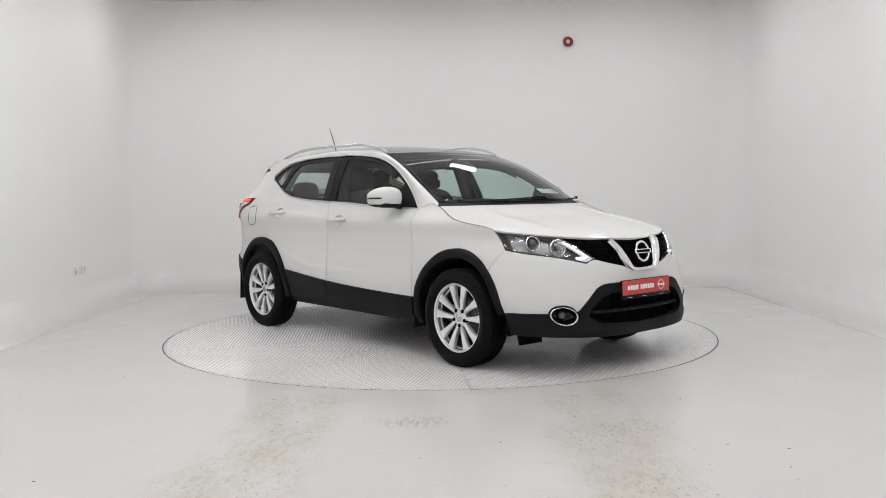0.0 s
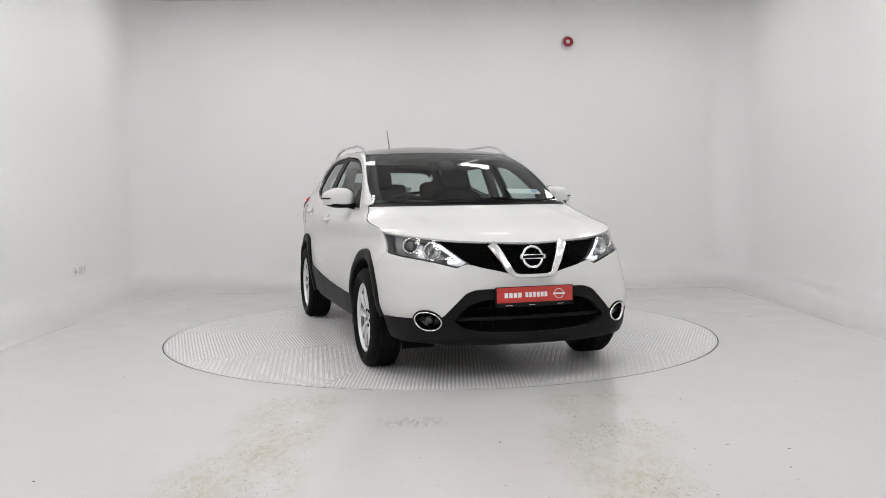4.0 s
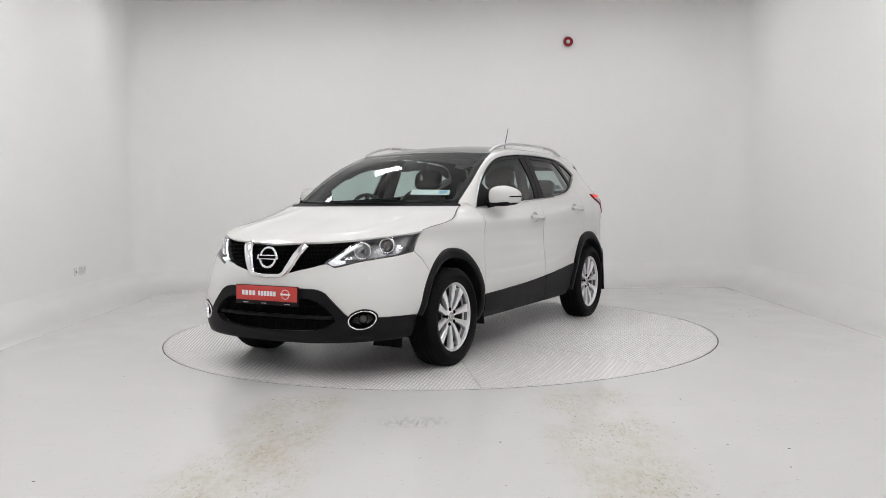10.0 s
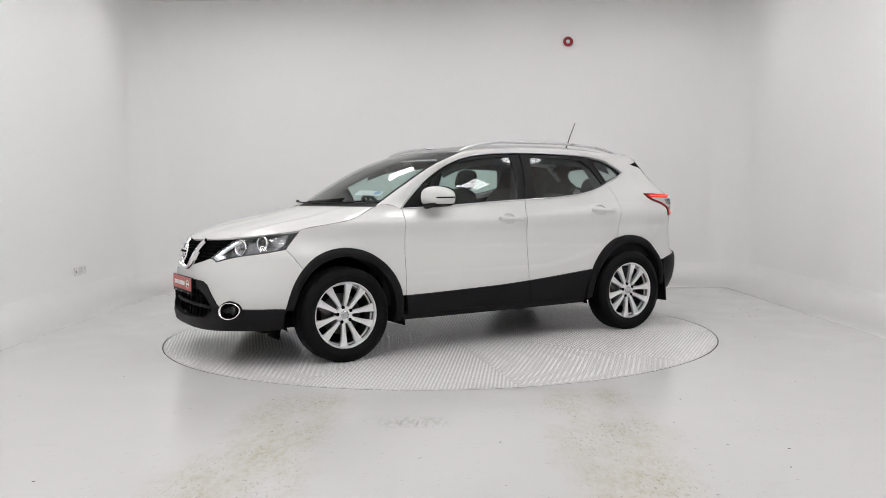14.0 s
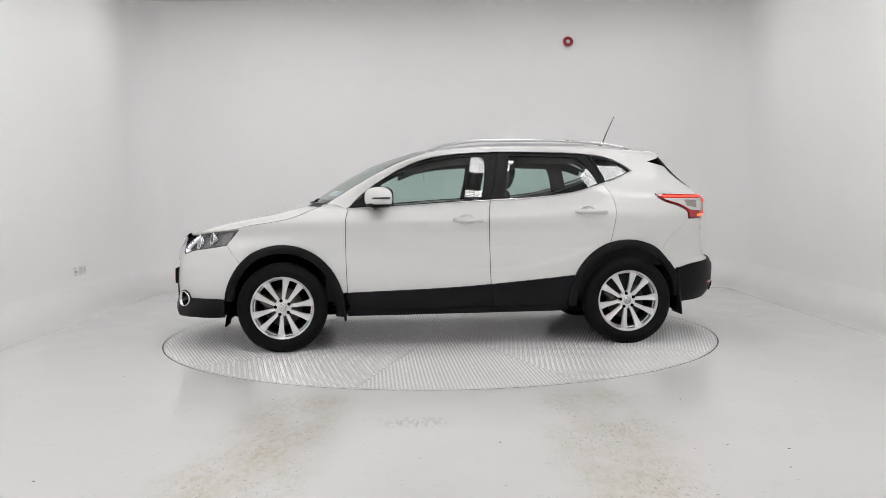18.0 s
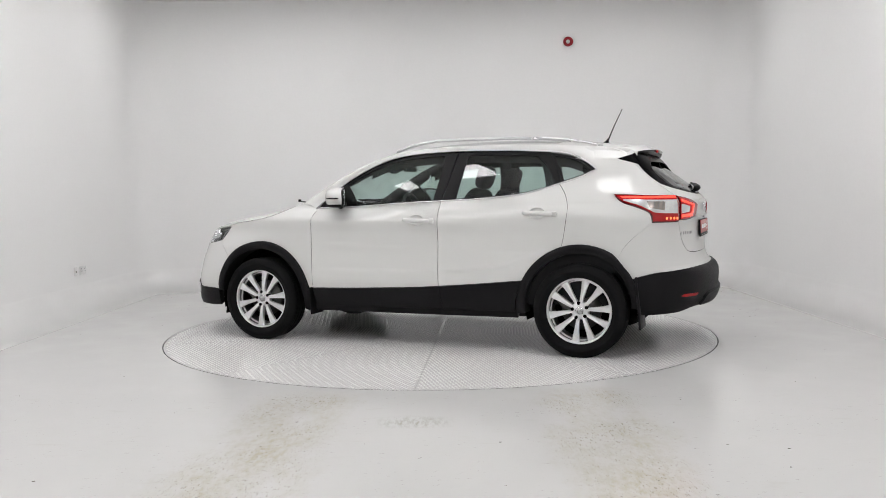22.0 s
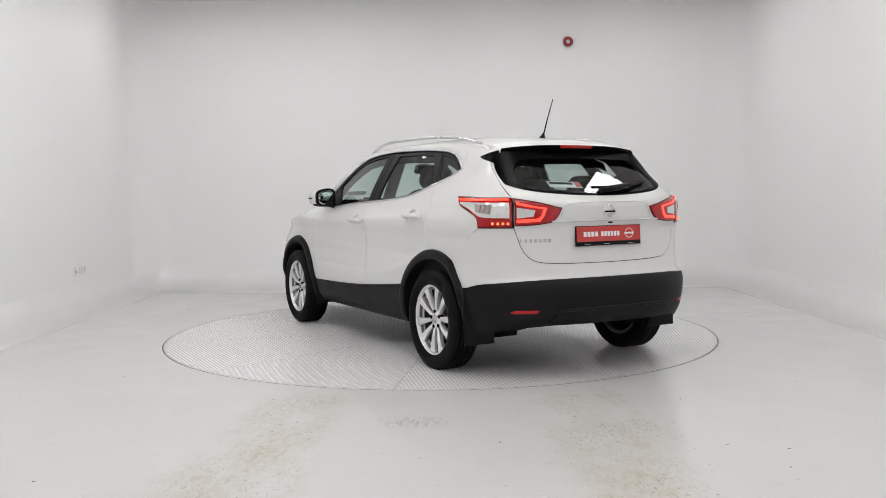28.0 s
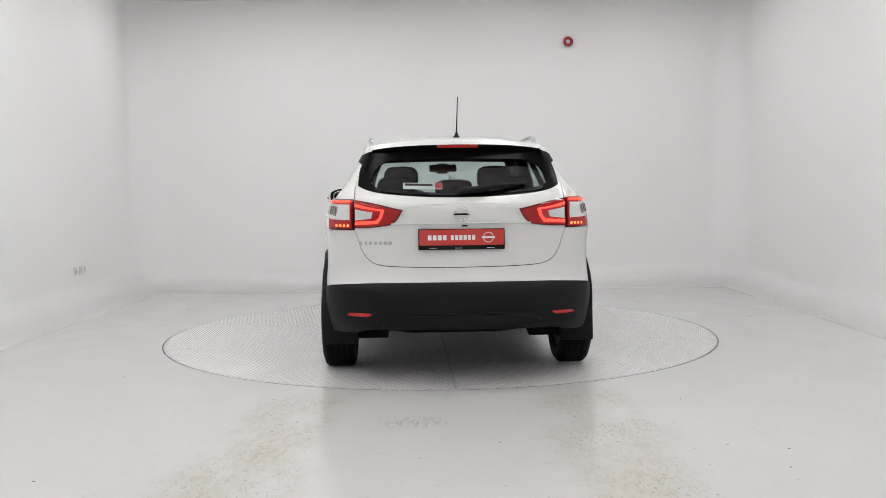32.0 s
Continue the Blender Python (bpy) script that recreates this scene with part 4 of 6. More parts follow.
def build_ends(car):
    def sk(name, poly, mat, label="", parent=car, **k):
        return skin(name, body, poly, mat, parent, label, **k)
    # front bumper, white
    a_bump = arc(AXLE, FLARE_OUT, 46.0, 46.0, 1)[0]
    low_a = arc(AXLE, FLARE_OUT, 8.5, 8.5, 1)[0]
    lamp_low = [(1.775, 0.800), (1.90, 0.782), fy(0.604, 0.752), fy(0.45, 0.712)]
    grille_low = [fy(0.45, 0.712), fy(0.395, 0.735), fy(0.30, 0.712), fy(0.20, 0.690), fy(0.125, 0.668), (MID, 0.650)]
    fog_s, fog_z = fy(0.628, 0.397)
    over = [(fog_s + 0.088 * math.cos(a), fog_z + 0.066 * math.sin(a)) for a in np.linspace(radians(168), radians(20), 13)]
    split = [low_a, (1.85, 0.407), (fog_s - 0.11, 0.410), over[0]]
    split_b = [over[-1], (fog_s + 0.10, 0.438), fy(0.53, 0.436)] if fog_s + 0.10 < fy(0.54, 0.436)[0] else [over[-1], fy(0.53, 0.436)]
    split2 = [fy(0.53, 0.436), fy(0.47, 0.50), fy(0.415, 0.555)]
    split3 = [fy(0.415, 0.555), fy(0.36, 0.578), fy(0.25, 0.584), (MID, 0.586)]

    def whole(*runs):
        left = [list(r) for r in runs]
        right = [[(2 * MID - s, z) for s, z in reversed(r)] for r in reversed(runs)]
        return left, right
    up, up_r = whole(arc(AXLE, FLARE_OUT, 8.5, 46, 8), [a_bump, (1.72, 0.745), (1.775, 0.800)], lamp_low, grille_low)
    lo, lo_r = whole(split, over, split_b, split2, split3)
    # upper edge left to right, then the lower edge back
    poly = outline(*up, *up_r, *[r for r in [[(2 * MID - s, z) for s, z in run] for run in lo]], *[run[::-1] for run in lo[::-1]])
    bumper = sk("front_bumper", poly, PAINT, "white painted front bumper")
    # black lower bumper with the intake
    foot = [arc(AXLE, FLARE_OUT, -8, -8, 1)[0], (1.90, 0.262), fy(0.66, 0.264), fy(0.3, 0.252), (MID, 0.248)]
    lower = outline(arc(AXLE, FLARE_OUT, -8, 8.5, 4), *lo, *[[(2 * MID - s, z) for s, z in reversed(r)] for r in reversed(lo)],
                    [(2 * MID - s, z) for s, z in reversed(arc(AXLE, FLARE_OUT, -8, 8.5, 4))], [(2 * MID - s, z) for s, z in foot], foot[::-1])
    half = [fy(0.30, 0.520), fy(0.385, 0.490), fy(0.475, 0.405), fy(0.455, 0.375), fy(0.345, 0.335), (MID, 0.318)]
    intake = outline([(MID, 0.522), fy(0.30, 0.520)], half, [(2 * MID - s, z) for s, z in reversed(half)], [(2 * MID - half[0][0], half[0][1]), (MID, 0.522)])
    fogs = []
    for sgn in (1, -1):
        s0, z0 = fog_s, fog_z
        ring = [(s0 + 0.074 * math.cos(a), z0 + 0.053 * math.sin(a)) for a in np.linspace(0, 2 * math.pi, 33)[:-1]]
        fogs.append(np.array(ring if sgn > 0 else [(2 * MID - s, z) for s, z in ring]))
    skirt = sk("lower_bumper", lower, BLACK, "black textured lower bumper", holes=[intake] + fogs, lift=0.006, depth=0.05)
    back = sk("intake_back", intake, DARK, "", skirt, lift=-0.075, depth=0, gap=-0.03)
    for z in (0.405, 0.470):
        w = float(np.interp(z, [0.34, 0.40, 0.48, 0.52], [0.36, 0.46, 0.40, 0.34]))
        pts = body(np.linspace(at_y(w, z), 2 * MID - at_y(w, z), 21), z) - np.array([0.028, 0, 0])
        part("intake_bar", tube(bmesh.new(), pts, 0.004 if z != 0.405 else 0.012, 6), DARK if z != 0.405 else BLACK, skirt)
    for k in range(-4, 5):
        y = k * 0.082
        z0, z1 = float(np.interp(abs(y), [0, 0.345, 0.46], [0.32, 0.338, 0.38])), float(np.interp(abs(y), [0, 0.3, 0.385, 0.47], [0.522, 0.52, 0.49, 0.42]))
        s = at_y(y, 0.42)
        p = [tuple(body(s, z) - np.array([0.045, 0, 0])) for z in np.linspace(z0, z1, 5)]
        part("intake_bar", tube(bmesh.new(), p, 0.006, 6), DARK, skirt)
    # fog lamps
    for f in fogs:
        c = f.mean(0)
        rim = body(f[:, 0], f[:, 1])
        cen = body(c[0], c[1])
        nrm = np.cross(rim[8] - cen, rim[0] - cen)
        nrm = nrm / np.linalg.norm(nrm)
        nrm = nrm if nrm[0] > 0 else -nrm
        bm = bmesh.new()
        rows = []
        for k in (1.09, 1.06, 1.00, 0.96):
            rows.append(cen + (rim - cen) * k + nrm * {1.09: 0.006, 1.06: 0.013, 1.00: 0.012, 0.96: -0.006}[k])
        fog = mesh_part("fog_lamp", grid_mesh("fog_lamp", np.array(rows), False, True), CHROME, skirt, "round fog lamp in a chrome ring")
        mesh_part("bowl", grid_mesh("bowl", np.array([cen + (rim - cen) * k - nrm * d for k, d in ((1.0, 0.0), (0.93, 0.035), (0.6, 0.05), (0.02, 0.055))]), False, True), GLOSSBLACK, fog)
        m = Matrix.Translation(Vector(cen - nrm * 0.05)) @ Vector(nrm).to_track_quat("Z", "Y").to_matrix().to_4x4()
        part("bulb_lens", lathe(bmesh.new(), [(0.024, 0), (0.024, 0.012), (0.018, 0.020), (0.001, 0.023)], m, 20), STEEL, fog)
    # grille between the lamps
    top = [(s, float(bonnet_z(s)) - 0.004) for s in np.linspace(at_y(0.535, 0.885), MID, 9)]
    g_low = [fy(0.535, 0.868), fy(0.46, 0.805), fy(0.385, 0.742), fy(0.30, 0.712), fy(0.20, 0.690), fy(0.125, 0.668), (MID, 0.650)]
    mesh_poly = outline(top, [(2 * MID - s, z) for s, z in reversed(top)], [(2 * MID - top[0][0], top[0][1]), (2 * MID - g_low[0][0], g_low[0][1])],
                        [(2 * MID - s, z) for s, z in g_low], g_low[::-1], [g_low[0], top[0]])
    grille = sk("grille", mesh_poly, DARK, "black honeycomb radiator grille", lift=-0.035, depth=0.0)
    lowline = spline([(p[0], p[1]) for p in g_low])
    bm = bmesh.new()
    for row in range(9):
        z = 0.672 + row * 0.0235
        cells = []
        for k in range(-26, 27):
            y = k * 0.0225 + (0.01125 if row % 2 else 0)
            if abs(y) > 0.53:
                continue
            s = at_y(y, z)
            sa = s if s < MID else 2 * MID - s
            if z < float(lowline(sa)) + 0.012 or z > float(bonnet_z(sa)) - 0.016:
                continue
            cells.append((s, z))
        for s, z in cells:
            p = body(s, z)
            d = body(s + 0.004, z) - body(s - 0.004, z)
            a = math.atan2(d[1], d[0])
            box(bm, (0.0185, 0.016, 0.0035), p - np.array([0.024, 0, 0]), Matrix.Rotation(a, 4, "Z"))
            for tilt in (-1, 1):
                e = body(s + tilt * 0.010, z + 0.011)
                box(bm, (0.0030, 0.016, 0.016), e - np.array([0.024, 0, 0]), Matrix.Rotation(a, 4, "Z") @ Matrix.Rotation(tilt * radians(30), 4, "Y"))
    tagged(part("honeycomb", bm, DARK, grille, smooth=False), kind="stuff")
    # chrome V round the badge
    vee = []
    for y, z in ((0.238, 0.856), (0.198, 0.792), (0.156, 0.716), (0.130, 0.677), (0.096, 0.6635), (0.0, 0.661)):
        vee.append(fy(y, z))
    line = smooth_line(both(vee, 1), 0.02)
    pts = []
    for i, (s, z) in enumerate(line):
        c = body(s, z)
        t = line[min(i + 1, len(line) - 1)] - line[max(i - 1, 0)]
        t = t / np.linalg.norm(t)
        nrm = np.array([-t[1], t[0]])
        w = float(np.interp(z, [0.663, 0.69, 0.72, 0.86], [0.015, 0.019, 0.023, 0.026]))
        row = []
        for k, up_ in ((-1, -0.02), (-1, 0.010), (-0.6, 0.022), (0.6, 0.022), (1, 0.010), (1, -0.02)):
            q = body(s + nrm[0] * w * k, z + nrm[1] * w * k)
            row.append(q + np.array([up_, 0, 0]))
        pts.append(row)
    vob = mesh_part("grille_chrome", grid_mesh("grille_chrome", pts), CHROME, car, "chrome V bar round the badge")
    vob.data.set_sharp_from_angle(angle=radians(45))
    # rear bumper, white upper strip
    tg_low = [ry(0.642, 0.945), ry(0.600, 0.826), ry(0.555, 0.765), ry(0.485, 0.735), ry(0.30, 0.724), (-MID, 0.720)]
    b_top = [(-1.705, 0.560), (-1.80, 0.585), (-1.95, 0.610), ry(0.55, 0.628), ry(0.3, 0.632), (-MID, 0.632)]
    m = lambda run: [(-2 * MID - s, z) for s, z in run]
    side_edge = [arc(-AXLE, FLARE_OUT, 128, 128, 1)[0], (-1.70, 0.80), (-1.93, 0.945)]
    low_pt = arc(-AXLE, FLARE_OUT, 150, 150, 1)[0]
    b_top[0] = low_pt
    poly = outline(side_edge, [(-1.93, 0.945), ry(0.70, 0.945), ry(0.642, 0.945)], tg_low, m(tg_low)[::-1], m([(-1.93, 0.945), ry(0.70, 0.945), ry(0.642, 0.945)])[::-1], m(side_edge)[::-1],
                   m(arc(-AXLE, FLARE_OUT, 128, 150, 6)), m(b_top), b_top[::-1], arc(-AXLE, FLARE_OUT, 128, 150, 6)[::-1])
    sk("rear_bumper", poly, PAINT, "white painted rear bumper", step=0.025, gap=0.001)
    foot = [arc(-AXLE, FLARE_OUT, 182, 182, 1)[0], (-1.90, 0.318), ry(0.64, 0.332), ry(0.5, 0.362), (-MID, 0.366)]
    poly = outline(arc(-AXLE, FLARE_OUT, 182, 150, 8), b_top, m(b_top)[::-1], m(arc(-AXLE, FLARE_OUT, 182, 150, 8))[::-1], m(foot), foot[::-1])
    skirt = sk("rear_skirt", poly, BLACK, "black textured lower rear bumper", lift=0.010, depth=0.06)
    # moulded step in the skirt
    tr = [ry(0.46, 0.412), ry(0.40, 0.445), ry(0.30, 0.452), (-MID, 0.454)]
    edge = smooth_line(both(tr, -1), 0.03)
    part("step_moulding", tube(bmesh.new(), body(*edge.T) - np.array([0.012, 0, 0]), 0.008, 6), BLACK, skirt)
    sk("valance", outline([ry(0.485, 0.372)] + tr, m([ry(0.485, 0.372)] + tr)[::-1], [m([ry(0.485, 0.372)])[0], (-MID, 0.372), ry(0.485, 0.372)]), BLACK, "black lower valance", skirt, lift=0.026, depth=0.03, gap=0.004)
    for sgn in (1, -1):
        ring = [ry(0.685, 0.444), ry(0.665, 0.460), ry(0.55, 0.461), ry(0.535, 0.453), ry(0.555, 0.437), ry(0.665, 0.436)]
        if sgn < 0:
            ring = m(ring)
        sk("reflector", outline(*[[a, b] for a, b in zip(ring, ring[1:] + ring[:1])]), REDGLASS, "red rear reflector", skirt, lift=0.014, depth=0.012)
    # tailgate
    side = [ry(0.642, 0.955), ry(0.645, 1.05), ry(0.640, 1.130), ry(0.638, 1.22), ry(0.618, 1.34), ry(0.585, 1.43)]
    glass_l = [ry(0.618, 1.214), ry(0.617, 1.28), ry(0.600, 1.35), ry(0.562, 1.41), ry(0.47, 1.449), (-MID, 1.464)]
    glass_b = [ry(0.618, 1.214), ry(0.555, 1.185), ry(0.43, 1.161), ry(0.2, 1.143), (-MID, 1.138)]
    window = outline(glass_l, m(glass_l)[::-1], m(glass_b), glass_b[::-1])
    top = [ry(0.585, 1.43), ry(0.50, 1.460), (-MID, 1.475)]
    poly = outline(tg_low[::-1], side, top, m(top)[::-1], m(side)[::-1], m(tg_low[::-1])[::-1])
    gate = sk("tailgate", poly, PAINT, "white tailgate", holes=[window], gap=0.0032, step=0.025)
    # dark strip round the tailgate, drawn for the shade in its gap
    line = smooth_line(both(side[::-1] + tg_low[1:], -1), 0.03)
    ins = body(line[:, 0], line[:, 1])
    part("seal", tube(bmesh.new(), ins + (np.array([-0.6, 0, 0.9]) - ins) * 0.006, 0.0048, 6), DARK, gate, "dark strip for the shade in the panel gap")
    clear_l = [ry(0.550, 1.220), ry(0.525, 1.30), ry(0.46, 1.355), ry(0.36, 1.372), (-MID, 1.379)]
    clear_b = [ry(0.550, 1.220), ry(0.47, 1.185), ry(0.2, 1.162), (-MID, 1.156)]
    inner = outline(clear_l, m(clear_l)[::-1], m(clear_b), clear_b[::-1])
    sk("black_border", window, FRIT, "black printed border of the rear window", gate, holes=[inner], lift=0.0015, depth=0.004, gap=-0.004)
    flat = body(inner[:, 0], inner[:, 1])
    mid = body(np.full(9, -MID), np.linspace(1.17, 1.418, 9))
    flat = np.vstack([flat, np.repeat(mid, 4, 0)])

    def terms(p):
        y2, z = p[..., 1] ** 2, p[..., 2] - 1.3
        return np.stack([np.ones_like(z), y2, z, y2 * z, y2 * y2], -1)
    fit = np.linalg.lstsq(terms(flat), flat[:, 0], rcond=None)[0]

    def bent(s, z):
        """The rear window's evenly bent glass."""
        p = np.array(body(s, z))
        h = p[..., 2] - 1.265
        p[..., 0] = terms(p) @ fit + 0.27 * h + 0.6 * h * h + 0.009
        return p
    pane = skin("rear_window", bent, inner, DARKGLASS, gate, "tinted rear window", lift=-0.001, depth=0, gap=-0.008)
    pane.visible_shadow = False
    return grille, gate


def build_tops(car):
    def domain(u0, u1, v0, v1):
        return outline([(u0, v0), (u1, v0)], [(u1, v0), (u1, v1)], [(u1, v1), (u0, v1)], [(u0, v1), (u0, v0)], step=0.04)
    skin("bonnet", bonnet, domain(0.006, 0.996, -0.998, 0.998), PAINT, car, "white bonnet", step=0.05, gap=0)
    ws = skin("windscreen", screen, domain(0.02, 1.0, -1, 1), SCREEN, car, "clear windscreen", step=0.06, gap=0, depth=0)
    ws.visible_shadow = False
    skin("screen_border", screen, domain(0.0, 1.0, -1, 1), FRIT, ws, "black printed border of the windscreen", holes=[domain(0.065, 0.93, -0.955, 0.955)], step=0.06, gap=0, depth=0, lift=-0.005)
    skin("header_trim", screen, domain(0.865, 1.0, -0.94, 0.94), TRIM, ws, "dark sun visors along the top of the windscreen", step=0.06, gap=0, depth=0, lift=-0.024)
    skin("cowl", lambda u, v: cowl(v) + (np.asarray(u, float) * 1.0)[..., None] * (bonnet_rear(v) - cowl(v) - np.array([-0.02, 0, 0.02])) - np.array([0, 0, 0.004]), domain(-0.4, 1.0, -1, 1), BLACK, car, "black cowl below the windscreen", step=0.06, gap=0, depth=0)
    glass_r = domain(0.006, 0.74, -0.90, 0.90)
    skin("roof", roof, domain(0.0, 1.0, -1, 1), PAINT, car, "white roof with a dark glass panel", holes=[glass_r], step=0.06, gap=0, depth=0.02)
    skin("roof_glass", roof, glass_r, GLOSSBLACK, car, "dark panoramic roof glass", step=0.06, gap=0.001, depth=0.01)
    skin("headlining", roof, domain(0.02, 0.98, -0.97, 0.97), LINING, car, "grey cloth roof lining", step=0.1, gap=0, depth=0, lift=-0.045)
    for mirror, side in SIDES:
        skin("roof_frame", rail_panel, domain(0.0, 1.0, 0, 1), PAINT, car, "white roof side frame", step=0.03, gap=0, depth=0.012, mirror=mirror)
        skin("pillar_lining", rail_panel, domain(0.0, 1.0, 0, 1), TRIM, car, "dark lining of the roof pillars", step=0.05, gap=0, depth=0, lift=-0.03, mirror=mirror)
        # roof rails
        pts = []
        rail_y = spline([(0.19, 0.595), (0, 0.597), (-0.5, 0.597), (-1.0, 0.580), (-1.42, 0.545)])
        rail_z = spline([(0.20, 1.480), (0.12, 1.512), (0.0, 1.537), (-0.22, 1.559), (-0.7, 1.558), (-1.1, 1.540), (-1.32, 1.510), (-1.43, 1.484)])
        for x in np.linspace(0.20, -1.43, 40):
            pts.append((x, float(rail_y(x)) * (-1 if mirror else 1), float(rail_z(x))))
        rail = part("roof_rail", tube(bmesh.new(), pts, 0.0145, 8, 0.8), SATIN, car, "satin silver roof rail")
    # corners between the roof's edge and the rear quarters
    for sgn in (1, -1):
        s_end = at_y(0.585, 1.43, False)
        rows = []
        for t in np.linspace(0, 1, 15):
            a = roof_edge(0.85 + 0.15 * t)
            q = body(-1.33 + (s_end + 1.33) * t, 1.457 - 0.026 * t)
            rows.append([(a * (1 - k) + q * k + np.array([0, 0.5, 0.8]) * 0.014 * min(1, 0.15 + 2.2 * t) * (1 - 0.9 * t ** 5) * math.sin(math.pi * k)) * (1, sgn, 1) for k in np.linspace(-0.06, 1.06, 9)])
        mesh_part("roof_corner", grid_mesh("roof_corner", rows), PAINT, car, "white corner of the roof")
    # spoiler over the rear window: white above, gloss black below
    top, low = [], []
    for v in np.linspace(-1, 1, 61):
        w, sg = abs(v), math.copysign(1, v)
        a = max(w - 0.86, 0) / 0.14 * math.pi / 2
        k = min(w / 0.86, 1)
        drop = 0.050 * (1 - math.cos(a))
        out = 0.016 * math.sin(a)
        r0 = roof_end(k)
        x0, z0 = float(r0[0]), float(r0[2])
        y0, y1 = (0.562 * k + out) * sg, (0.540 * k + out) * sg
        xe, ze = -1.748 + 0.070 * k ** 3, 1.470 - 0.014 * k * k - 0.012 * k ** 4
        top.append([(x0 + 0.05, y0, z0 - 0.020 - drop), (x0 - 0.002, y0, z0 + 0.001 - drop), (x0 - 0.06, y0 * 0.7 + y1 * 0.3, z0 + 0.003 - drop), ((x0 + xe) / 2, (y0 + y1) / 2, (z0 + ze) / 2 + 0.009 - drop), (xe + 0.03, y1, ze + 0.006 - drop), (xe + 0.004, y1, ze - drop), (xe, y1, ze - 0.006 - drop)])
        q = body(at_y(0.56 * k if k else 0, 1.425, False), 1.425)
        yb = 0.575 * k * sg
        low.append([(xe, y1, ze - 0.006 - drop), (xe + 0.006, y1 * 0.998, ze - 0.030 - drop), (xe + 0.07, y1, ze - 0.050 - drop * 0.9), (q[0] - 0.006, yb, 1.425 - 0.02 * k - drop * 0.4), (q[0] + 0.05, yb, 1.43 - drop * 0.5)])
    sp = mesh_part("spoiler", grid_mesh("spoiler", top), PAINT, car, "white roof spoiler with a black underside")
    mesh_part("spoiler_underside", grid_mesh("spoiler_underside", low), FRIT, sp, "gloss black underside of the spoiler")
    for mirror, side in SIDES:
        poly = outline([ry(0.620, 1.388), ry(0.588, 1.412), ry(0.54, 1.428), ry(0.47, 1.442)], [ry(0.47, 1.440), ry(0.515, 1.405), ry(0.555, 1.36), ry(0.575, 1.300)], [ry(0.575, 1.300), ry(0.596, 1.320), ry(0.612, 1.352), ry(0.620, 1.388)])
        skin("spoiler_fin", body, poly, FRIT, sp, "black fin beside the rear window", lift=0.0035, depth=0.012, gap=0, step=0.02, mirror=mirror)
        # foot of the windscreen pillar
        edge = smooth_line([(0.812, 1.052), (0.88, 1.072), (0.97, 1.092), (1.00, 1.083), (1.03, 1.072)], 0.02)
        a, z = frame_top(0.0), cowl(1.0)
        rows = []
        for n, (s, h) in enumerate(edge):
            t = n / (len(edge) - 1)
            p, q = body(s, h), a + (z - a) * min(t / 0.75, 1)
            rows.append([(p + (q - p) * k + np.array([0, 0.3, 0.8]) * 0.006 * math.sin(math.pi * k)) * (1, -1 if mirror else 1, 1) for k in np.linspace(-0.03, 1.05, 6)])
        mesh_part("pillar_foot", grid_mesh("pillar_foot", rows), PAINT, car, "white foot of the windscreen pillar")
    part("brake_lamp", boxed((0.012, 0.26, 0.020), (-1.754, 0, 1.452), Matrix.Rotation(radians(-14), 4, "Y"), 0.004), REDGLASS, sp, "red high brake lamp")


